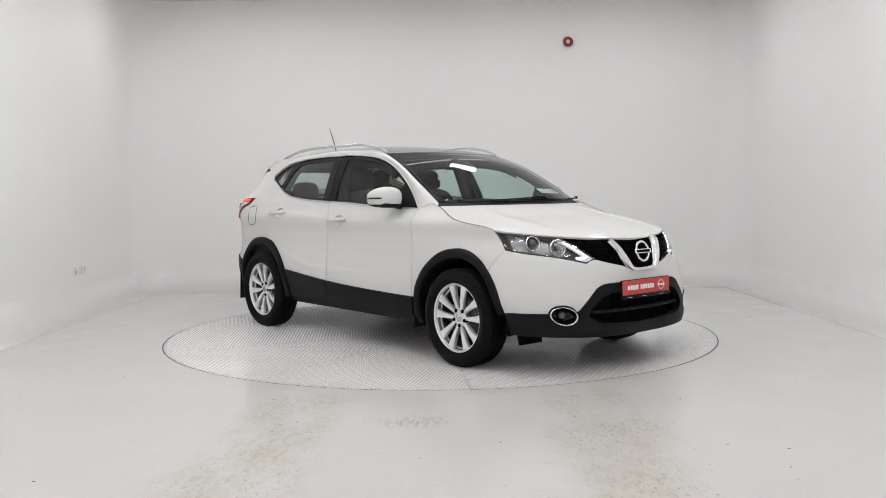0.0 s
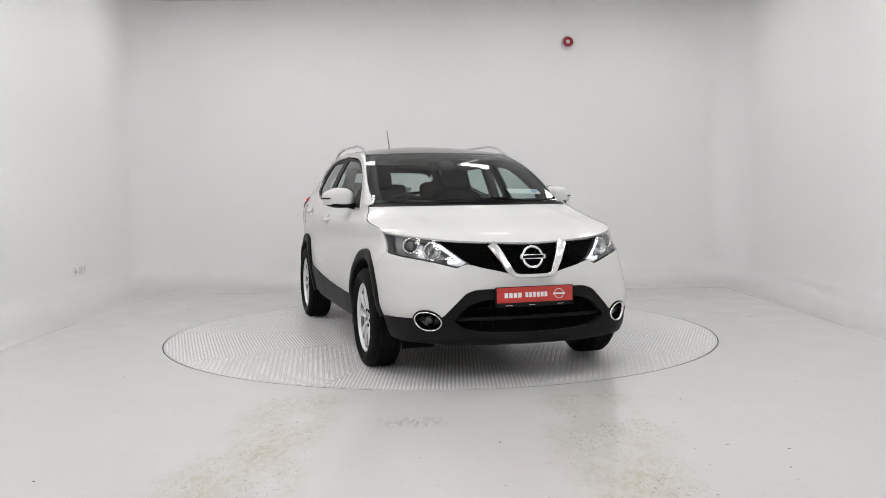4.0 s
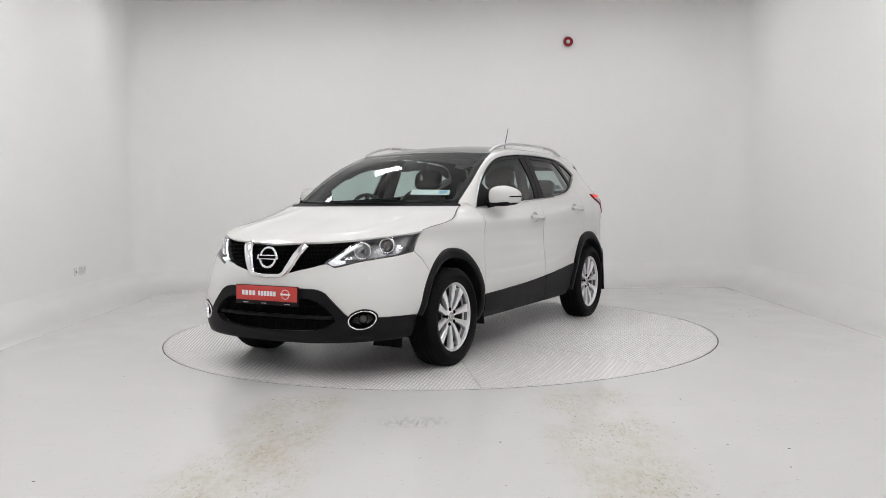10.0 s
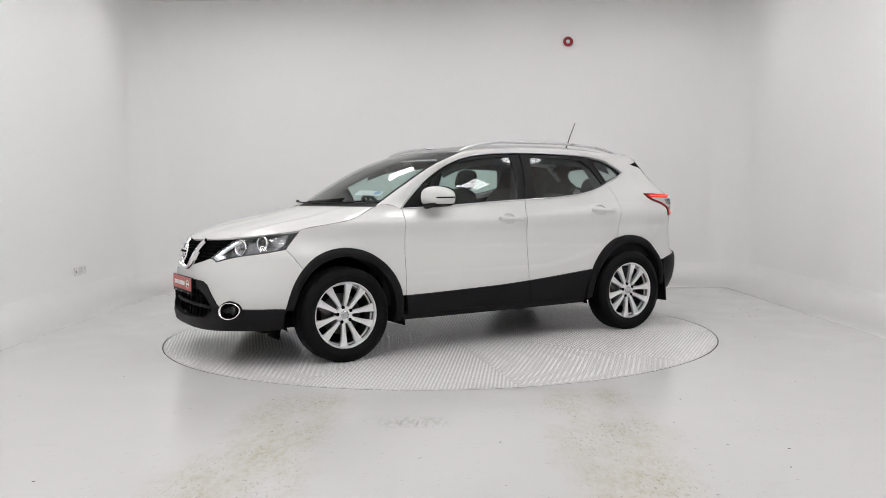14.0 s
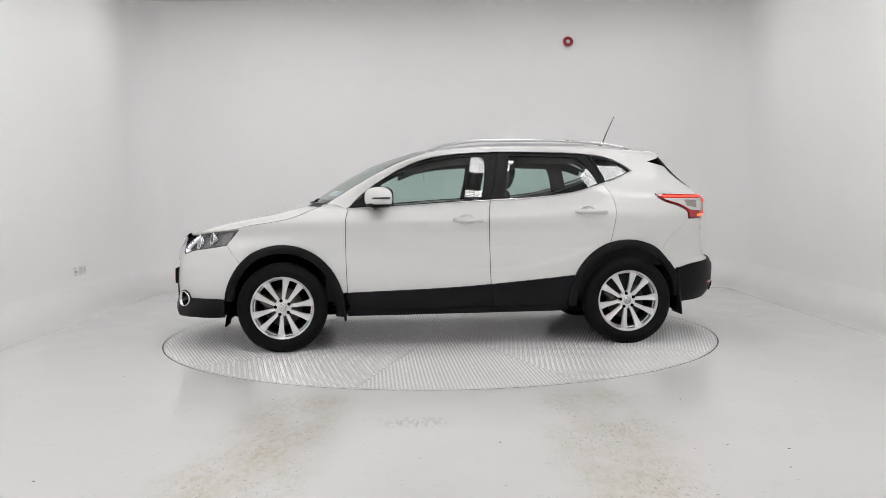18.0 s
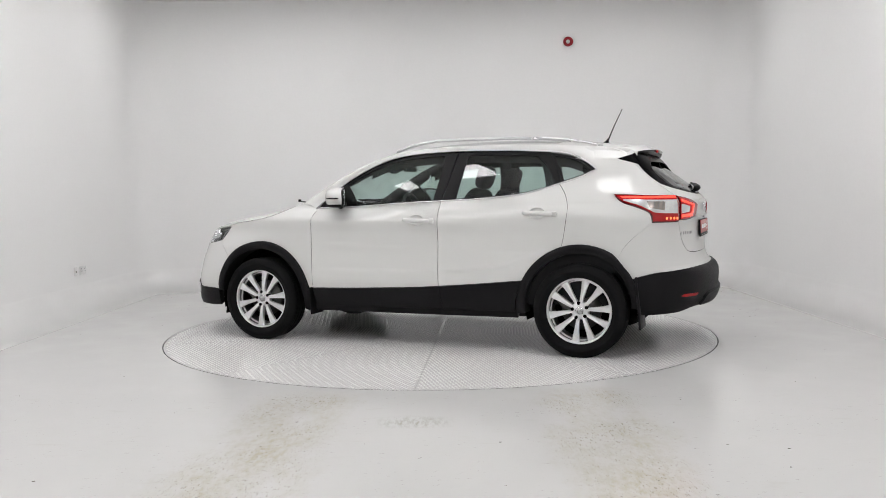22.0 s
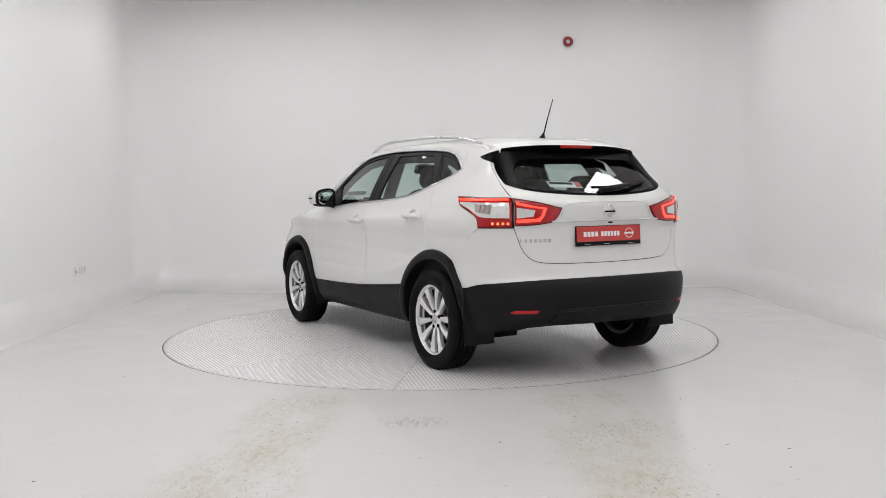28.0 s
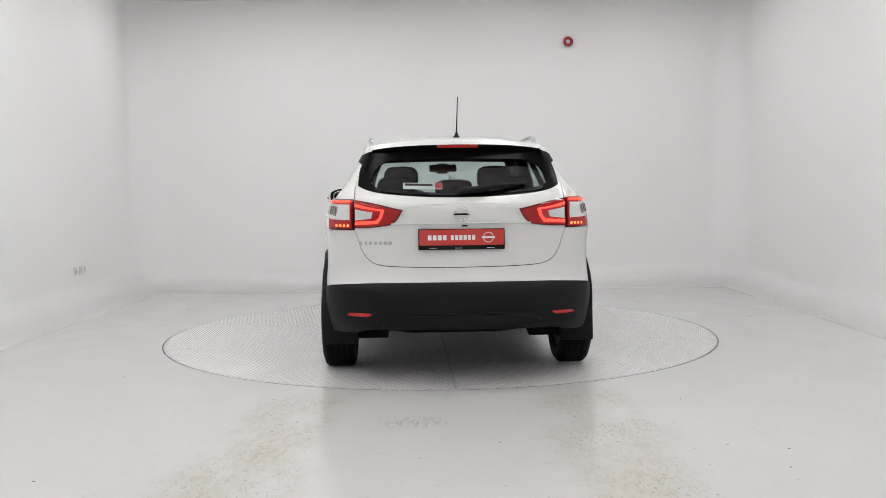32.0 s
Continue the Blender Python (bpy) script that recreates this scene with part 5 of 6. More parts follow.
def build_wheel(car):
    """One wheel, its outer face at +y, centred on the hub; then copied to the four corners."""
    rot = Matrix.Rotation(radians(-90), 4, "X")
    R = 0.235
    face = 0.058
    bm = bmesh.new()
    # lip and hub
    lathe(bm, [(R, face - 0.004), (R + 0.005, face + 0.006), (R - 0.002, face + 0.010), (R - 0.009, face + 0.007), (R - 0.013, face - 0.002), (R - 0.015, face - 0.012), (R - 0.006, face - 0.012)], rot, 72, True)
    lathe(bm, [(0.030, face - 0.018), (0.050, face - 0.019), (0.064, face - 0.027), (0.066, face - 0.06)], rot, 40)
    bmesh.ops.recalc_face_normals(bm, faces=bm.faces)
    wheel = part("wheel", bm, ALLOY, car, "ten-spoke silver alloy wheel")
    wheel.data.set_sharp_from_angle(angle=radians(38))
    part("barrel", lathe(bmesh.new(), [(R - 0.014, face - 0.010), (R - 0.017, face - 0.030), (R - 0.030, -0.085), (R - 0.004, -0.10), (R, face - 0.006)], rot, 64, True), BARREL, wheel, "dark inside of the rim")
    part("rim_step", lathe(bmesh.new(), [(R - 0.015, face - 0.034), (R - 0.024, face - 0.036), (R - 0.027, face - 0.046), (R - 0.015, face - 0.046)], rot, 64, True), ALLOY, wheel, "bright step inside the rim")
    # ten spokes in pairs
    for tw in (-1, 1):
        a0, a1 = radians(90) + tw * radians(13), radians(90) + tw * radians(20.5)
        rows = []
        for u in np.linspace(0, 1, 10):
            w = 0.0115 + 0.0105 * u + 0.0105 * u ** 4
            h = face - 0.022 + 0.010 * math.sin(math.pi * u) + 0.018 * u * u
            p0, p1 = np.array([math.cos(a0), math.sin(a0)]) * 0.040, np.array([math.cos(a1), math.sin(a1)]) * (R - 0.009)
            at, way = p0 + (p1 - p0) * u, (p1 - p0) / np.linalg.norm(p1 - p0)
            rows.append([(at[0] - w * q * way[1], h + hh, at[1] + w * q * way[0]) for q, hh in ((-0.92, -0.03), (-1, -0.007), (-0.86, -0.001), (-0.10 * tw, -0.0045), (0.86, -0.001), (1, -0.007), (0.92, -0.03))])
        bm = bmesh.new()
        vs = [[bm.verts.new(p) for p in row] for row in rows]
        for p, q in zip(vs, vs[1:]):
            for i in range(6):
                bm.faces.new((p[i], p[i + 1], q[i + 1], q[i]))
        bmesh.ops.recalc_face_normals(bm, faces=bm.faces)
        first = None
        for n in range(5):
            if first is None:
                spoke = part("spoke", bm, ALLOY, wheel)
                first = spoke.data
                first.set_sharp_from_angle(angle=radians(15))
            else:
                spoke = new("spoke", first)
                spoke.parent = wheel
            spoke.matrix_basis = Matrix.Rotation(radians(72 * n), 4, "Y")
    T = TYRE_R
    w = 0.108
    tyre = [(R + 0.002, 0.092), (R + 0.012, 0.100), (R + 0.030, w - 0.003), (R + 0.034, w), (R + 0.050, w + 0.002), (R + 0.053, w), (T - 0.045, w - 0.001), (T - 0.018, w - 0.010), (T - 0.004, w - 0.026)]
    for y in (0.058, 0.022, -0.022, -0.058):
        tyre += [(T, y + 0.016), (T, y + 0.004), (T - 0.009, y + 0.003), (T - 0.009, y - 0.003), (T, y - 0.004)]
    tyre += [(T - 0.004, -w + 0.026), (T - 0.03, -w + 0.004), (R + 0.04, -w), (R + 0.002, -0.09)]
    bm = lathe(bmesh.new(), [(r, y - 0.02) for r, y in tyre], rot, 180, True)
    for v in bm.verts:      # shoulder sipes
        r, across = math.hypot(v.co.x, v.co.z), abs(v.co.y + 0.02)
        if r > T - 0.022 and across > 0.076 and round(math.degrees(math.atan2(v.co.z, v.co.x)) / 2) % 3 == 0:
            v.co.x, v.co.z = v.co.x * (1 - 0.004 / r), v.co.z * (1 - 0.004 / r)
    ty = part("tyre", bm, RUBBER, wheel, "black road tyre")
    ty.data.set_sharp_from_angle(angle=radians(40))
    part("brake_disc", lathe(bmesh.new(), [(0.02, -0.02), (0.145, -0.02), (0.145, -0.045), (0.02, -0.045)], rot, 40), STEEL, wheel, "grey steel brake disc")
    part("backing_plate", lathe(bmesh.new(), [(0.01, -0.07), (R - 0.03, -0.07), (R - 0.03, -0.075), (0.01, -0.075)], rot, 40), DARK, wheel, "dark plate behind the wheel")
    part("caliper", boxed((0.07, 0.06, 0.12), (0.115, -0.03, 0.06), Matrix.Rotation(radians(30), 4, "Y"), 0.015), STEEL, wheel, "dull grey brake caliper")
    part("centre_cap", lathe(bmesh.new(), [(0.029, face - 0.02), (0.029, face - 0.013), (0.022, face - 0.010), (0.001, face - 0.009)], rot, 28), SATIN, wheel, "silver centre cap")
    # matt black pegs that draw the shaded nut holes of the hub
    for k in range(5):
        a = radians(90 + 72 * k)
        mm = Matrix.Translation((0.054 * math.cos(a), 0, 0.054 * math.sin(a))) @ rot
        part("wheel_nut", lathe(bmesh.new(), [(0.0130, face - 0.05), (0.0130, face - 0.016), (0.010, face - 0.013), (0.001, face - 0.013)], mm, 8), DARK, wheel, smooth=False)
    spots = [(AXLE, 0.812, 0, 12), (-AXLE, 0.812, 0, 8), (AXLE, -0.812, 180, 36), (-AXLE, -0.812, 180, -26)]
    first = True
    for x, y, turn, roll in spots:
        m = pose(x, y, HUB_Z, 0, 0, turn) @ Matrix.Rotation(radians(roll), 4, "Y")
        if first:
            wheel.matrix_basis, first = m, False
        else:
            copy_thing(wheel, m)


def blob(center, radii, e=0.6, n=20, m=12, cut=None):
    """A rounded box as a closed mesh; cut(p) may reshape its points."""
    rows = []
    pw = lambda c: math.copysign(abs(c) ** e, c)
    for i in range(m + 1):
        la = -math.pi / 2 + math.pi * i / m
        row = []
        for j in range(n):
            lo = 2 * math.pi * j / n
            p = [pw(math.cos(la)) * pw(math.cos(lo)), pw(math.cos(la)) * pw(math.sin(lo)), pw(math.sin(la))]
            if cut:
                p = cut(p)
            row.append([center[k] + radii[k] * p[k] for k in range(3)])
        rows.append(row)
    return grid_mesh("blob", rows, False, True)


def poly_run(pts):
    return outline(*[[a, b] for a, b in zip(pts, list(pts[1:]) + [pts[0]])])


def mirrored(pts, end):
    return [(2 * MID * end - s, z) for s, z in pts]


def build_headlamps(car):
    for sgn in (1, -1):
        def dom(pts):
            return list(pts) if sgn > 0 else mirrored(pts, 1)
        s1 = at_y(0.540, 0.883)
        top = [(s, float(bonnet_z(s)) - 0.002) for s in np.linspace(1.668, s1, 8)]
        inner = [top[-1], fy(0.455, 0.805), fy(0.378, 0.744)]
        low = [fy(0.378, 0.744), fy(0.41, 0.722), fy(0.45, 0.714)]
        low2 = [fy(0.45, 0.714), fy(0.604, 0.754), (1.90, 0.784), (1.778, 0.802)]
        back = [(1.778, 0.802), (1.712, 0.875), (1.668, top[0][1])]
        shape = outline(*[dom(r) for r in (top, inner, low, low2, back)])
        lamp = skin("headlamp", body, shape, CLEAR, car, "clear headlamp with two round units and a lit running light", lift=0.001, depth=0, gap=0.003)
        skin("housing", body, shape, HOUSING, lamp, "dark grey lamp housing", lift=-0.055, depth=0, gap=-0.004)
        skin("bezel", body, shape, HOUSING, lamp, "", holes=[shrink(shape, 0.012)], lift=-0.006, depth=0.045, gap=0.003)
        # bright trim inside
        crest = [(s, float(bonnet_z(s)) - 0.026) for s in np.linspace(1.765, at_y(0.585, 0.88), 6)]
        trim = outline(dom(crest), dom([crest[-1], fy(0.505, 0.778)]), dom([fy(0.505, 0.778), fy(0.60, 0.774), (1.90, 0.806), (1.80, 0.836)]), dom([(1.80, 0.836), crest[0]]))
        skin("reflector", body, trim, INNER, lamp, "grey inner panel", lift=-0.045, depth=0.02, gap=0)
        for y, z, r, kind in ((0.676, 0.842, 0.047, "projector"), (0.572, 0.812, 0.052, "dipped")):
            s, z = fy(y, z)
            if sgn < 0:
                s = 2 * MID - s
            c = body(s, z)
            out = Vector((0.90, 0.38 * sgn, 0.14)).normalized()
            m = Matrix.Translation(Vector(c) - out * 0.046) @ out.to_track_quat("Z", "Y").to_matrix().to_4x4()
            part("ring", lathe(bmesh.new(), [(r, -0.01), (r + 0.005, 0.020), (r, 0.026), (r - 0.006, 0.022), (r - 0.010, 0.004)], m, 36, cap=False), CHROME, lamp, "chrome ring of the lamp unit")
            if kind == "projector":
                part("collar", lathe(bmesh.new(), [(r - 0.008, 0.010), (r - 0.018, 0.004), (r - 0.019, 0.0)], m, 32, cap=False), HOUSING, lamp)
                part("projector_lens", lathe(bmesh.new(), [(r - 0.016, 0.004), (r - 0.020, 0.020), (r - 0.030, 0.029), (0.001, 0.033)], m, 28), STEEL, lamp, "dark projector lens")
            else:
                part("bowl", lathe(bmesh.new(), [(r - 0.006, 0.021), (r - 0.012, 0.008), (r - 0.024, 0.000), (r - 0.036, -0.004), (0.001, -0.005)], m, 36, cap=False), REFLECT, lamp, "bright reflector bowl")
                part("bulb_shield", lathe(bmesh.new(), [(0.013, -0.004), (0.013, 0.014), (0.001, 0.017)], m, 20), STEEL, lamp)
                for k in range(4):
                    w = m @ Matrix.Rotation(radians(45 + 90 * k), 4, "Z") @ Matrix.Translation((0.030, 0, 0.004))
                    part("facet_edge", boxed((0.030, 0.0022, 0.004), (0, 0, 0), w), STEEL, lamp, smooth=False)
        drl = outline(dom([fy(0.528, 0.862), fy(0.462, 0.803), fy(0.396, 0.748)]), dom([fy(0.396, 0.748), fy(0.42, 0.732), fy(0.452, 0.727), fy(0.500, 0.736)]), dom([fy(0.500, 0.736), fy(0.500, 0.757)]),
                      dom([fy(0.500, 0.757), fy(0.462, 0.766), fy(0.512, 0.816), fy(0.575, 0.867)]), dom([fy(0.575, 0.867), fy(0.528, 0.862)]))
        strip = skin("running_light", body, drl, DRL_LENS, lamp, "lit white running light", lift=-0.012, depth=0.015, gap=0)
        run = smooth_line([(0.548, 0.860), (0.488, 0.808), (0.430, 0.752)], 0.012)
        spots = [tuple(run[round(k * (len(run) - 1) / 8)]) for k in range(9)] + [(0.450, 0.744), (0.470, 0.745), (0.488, 0.747)]
        for y, z in spots:
            s, z = fy(y, z)
            p = body(s, z) * (1, sgn, 1) + np.array([-0.009, 0, 0])
            part("led", boxed((0.002, 0.0105, 0.0105), tuple(p), None), DRL, strip, smooth=False)


def build_tail_lamps(car, gate):
    silver = material("clear_lamp_section", (0.72, 0.71, 0.71), 0.20, metal=0.45, coat=0.6, grain=0.30, grain_size=55)
    m = lambda run: mirrored(run, -1)
    for sgn in (1, -1):
        dom = (lambda p: list(p)) if sgn > 0 else m
        up = [(-1.555, 1.139), (-1.70, 1.138), (-1.88, 1.132), ry(0.642, 1.128)]
        dn = [ry(0.642, 1.128), ry(0.646, 1.05), ry(0.646, 0.950)]
        bt = [ry(0.646, 0.950), ry(0.70, 0.947), (-1.93, 0.947)]
        bk = [(-1.93, 0.947), (-1.908, 1.003), (-1.80, 1.045), (-1.64, 1.086), (-1.555, 1.139)]
        shape = outline(*[dom(r) for r in (up, dn, bt, bk)])
        lamp = skin("tail_lamp", body, shape, RED, car, "red and clear tail lamp, lit", lift=0.006, depth=0.03, gap=0.003)
        skin("lens_panel", body, shrink(shape, 0.009), REDSOFT, lamp, "softly glowing red lens", lift=0.0105, depth=0.004, gap=0)
        clear = outline(dom([(-1.66, 1.100), (-1.88, 1.096), ry(0.664, 1.094)]), dom([ry(0.664, 1.094), ry(0.666, 1.005)]), dom([ry(0.666, 1.005), (-1.96, 1.010), (-1.90, 1.028), (-1.80, 1.062), (-1.66, 1.093)]), dom([(-1.66, 1.086), (-1.66, 1.100)]))
        skin("clear_section", body, clear, silver, lamp, "clear silver lamp section", lift=0.014, depth=0.006, gap=0)
        patch = outline(dom([(-1.87, 1.086), (-2.02, 1.084)]), dom([(-2.02, 1.084), (-2.02, 1.026)]), dom([(-2.02, 1.026), (-1.90, 1.040)]), dom([(-1.90, 1.040), (-1.87, 1.086)]))
        skin("bulb_window", body, patch, BULB, lamp, "brownish bulb window", lift=0.0175, depth=0.003, gap=0)
        for k in range(3):
            s0 = -1.93 - 0.035 * k
            skin("bulb_rib", body, poly_run(dom([(s0, 1.085), (s0 - 0.007, 1.085), (s0 - 0.007, 1.040), (s0, 1.040)])), STEEL, lamp, "", lift=0.021, depth=0.003, gap=0)
        lit = outline(dom([(-1.63, 1.119), (-1.88, 1.117), ry(0.66, 1.116)]), dom([ry(0.66, 1.116), ry(0.66, 1.105)]), dom([ry(0.66, 1.105), (-1.88, 1.106), (-1.65, 1.109)]), dom([(-1.65, 1.109), (-1.63, 1.119)]))
        skin("light_strip", body, lit, REDLIT, lamp, "glowing red light strip", lift=0.017, depth=0.006, gap=0)
        for k in range(4):
            s0, z0 = ry(0.674 + 0.0235 * k, 0.974)
            spot = [(s0 + 0.0085 * math.cos(q), z0 + 0.0085 * math.sin(q)) for q in np.linspace(0, 2 * math.pi, 9)[:-1]]
            skin("lit_spot", body, np.array(dom(spot)), AMBER, lamp, "glowing amber spot", lift=0.0165, depth=0.004, gap=0)
        a = [ry(0.636, 1.126), ry(0.50, 1.100), ry(0.345, 1.066)]
        b = [ry(0.345, 1.066), ry(0.375, 1.01), ry(0.415, 0.974)]
        c = [ry(0.415, 0.974), ry(0.52, 0.960), ry(0.640, 0.956)]
        d = [ry(0.640, 0.956), ry(0.640, 1.05), ry(0.636, 1.126)]
        shape = outline(*[dom(r) for r in (a, b, c, d)])
        lamp = skin("tailgate_lamp", body, shape, RED, gate, "red tail lamp on the tailgate, lit", lift=0.006, depth=0.02, gap=0.002)
        skin("lens_panel", body, shrink(shape, 0.010), REDSOFT, lamp, "softly glowing red lens", lift=0.0105, depth=0.004, gap=0)
        ring_o = [ry(0.630, 1.096), ry(0.455, 1.066), ry(0.470, 1.02), ry(0.495, 0.985), ry(0.630, 0.978)]
        ring_i = [ry(0.630, 1.085), ry(0.476, 1.059), ry(0.488, 1.02), ry(0.507, 1.002), ry(0.630, 0.996)]
        skin("light_strip", body, poly_run(dom(ring_o) + dom(ring_i)[::-1]), REDLIT, lamp, "glowing red light strip", lift=0.017, depth=0.005, gap=0)
        skin("clear_section", body, poly_run(dom([ry(0.628, 1.070), ry(0.525, 1.052), ry(0.535, 1.015), ry(0.628, 1.004)])), silver, lamp, "clear silver lamp section", lift=0.014, depth=0.005, gap=0)


def build_plate(name, m, width, height, car, label):
    """A red show plate: plain bars and a ring stand for its print."""
    black = part(name, boxed((0.012, width, height), (0, 0, 0), None, 0.004), BLACK, car, label)
    part("sheet", boxed((0.004, width - 0.012, height - 0.030), (0.0075, 0, 0.011), None, 0.0015, 1), PLATE, black, "red sheet", False)
    k = width / 0.51
    for y, w, n in ((-0.144, 0.118, 4), (0.008, 0.150, 6)):
        for j in range(n):
            part("print_bar", boxed((0.002, w * k / n * 0.74, 0.030), (0.0100, (y + w * ((j + 0.5) / n - 0.5)) * k, 0.010)), WHITE, black, smooth=False)
    part("print_ring", lathe(bmesh.new(), [(0.031 * k, 0.0), (0.031 * k, 0.0015), (0.0275 * k, 0.0015), (0.0275 * k, 0.0)], Matrix.Translation((0.0095, 0.158 * k, 0.010)) @ pose(0, 0, 0, 0, 90), 32, True), WHITE, black)
    part("print_bar", boxed((0.002, 0.078 * k, 0.011), (0.0100, 0.158 * k, 0.010)), WHITE, black, smooth=False)
    for y, w in ((0.17, 0.055), (-0.02, 0.05), (-0.17, 0.055)):
        part("print_bar", boxed((0.002, w * k * 0.8, 0.0035), (0.0065, y * k, -height / 2 + 0.0095)), SATIN, black, smooth=False)
    black.matrix_basis = m


def build_badge(m, r, car):
    b = part("badge", lathe(bmesh.new(), [(r, 0), (r, 0.006), (r - 0.004, 0.010), (r * 0.83, 0.010), (r * 0.78, 0.006), (r * 0.78, 0)], Matrix.Rotation(radians(90), 4, "Y"), 40, True), CHROME, car, "chrome ring badge with a bar")
    part("bar", boxed((0.010, r * 2.36, r * 0.42), (0.008, 0, 0), None, 0.003), CHROME, b, "chrome bar of the badge")
    part("bar_print", boxed((0.002, r * 1.9, r * 0.24), (0.0135, 0, 0)), DARK, b, smooth=False)
    b.matrix_basis = m


SILVERED = material("mirror_silver", (0.50, 0.55, 0.55), 0.02, metal=1.0)


def build_mirror(car, sgn, side):
    c = (0.578, 0.913, 1.134)

    def cut(p):
        x, y, z = p
        if x < -0.55:
            x = -0.55 + (x + 0.55) * 0.15
        z = z * (1 - (0.30 if z > 0 else 0.10) * (y > 0) * y)
        x = x - 0.25 * y * (x > 0)
        return [x, y, max(z, -0.62)]
    me = blob(c, (0.088, 0.124, 0.078), 0.70, 28, 16, cut)
    sweep = Matrix.Translation(c) @ Matrix.Rotation(radians(24), 4, "Z") @ Matrix.Translation((-c[0], -c[1], -c[2]))
    me.transform(sweep)
    if sgn < 0:
        me.transform(Matrix.Diagonal((1, -1, 1, 1)))
        me.flip_normals()
    cap = mesh_part("door_mirror", me, PAINT, car, f"white {side} door mirror with a black foot")
    me = blob((0.585, 0.880, 1.086), (0.080, 0.086, 0.026), 0.7, 20, 10)
    me.transform(sweep)
    me.transform(Matrix.Diagonal((1, sgn, 1, 1)))
    mesh_part("lower_shell", me, BLACK, cap, "black lower shell")
    part("foot", tube(bmesh.new(), [(0.615, sgn * 0.78, 1.070), (0.60, sgn * 0.83, 1.078), (0.59, sgn * 0.87, 1.092)], [0.030, 0.028, 0.024], 10, 0.8), BLACK, cap, "black mirror foot")
    strip = []
    for lo in np.linspace(8, 96, 14):
        a = radians(lo)
        pw = lambda q: math.copysign(abs(q) ** 0.70, q)
        p = cut([pw(math.cos(a)), pw(math.sin(a)), -0.04])
        q = sweep @ Vector((c[0] + 0.088 * p[0] * 1.012, c[1] + 0.124 * p[1] * 1.012, c[2] + 0.078 * p[2]))
        strip.append((q.x, sgn * q.y, q.z))
    part("indicator", tube(bmesh.new(), strip, [0.003] + [0.0065] * 12 + [0.003], 6, 0.9), GLOSSBLACK, cap, "dark indicator strip")
    for name, x, k, mat, label in (("glass_frame", 0.530, 1.0, GLOSSBLACK, ""), ("mirror_glass", 0.517, 0.80, SILVERED, "mirror glass")):
        me = blob((x, c[1], c[2] + 0.004), (0.012 if k > 0.9 else 0.005, 0.118 * k, 0.076 * k), 0.55, 28, 14, lambda p: [p[0], p[1], p[2] * (1 - (0.26 if p[2] > 0 else 0.10) * max(p[1], 0))])
        me.transform(Matrix.Diagonal((1, sgn, 1, 1)) @ sweep)
        mesh_part(name, me, mat, cap, label)


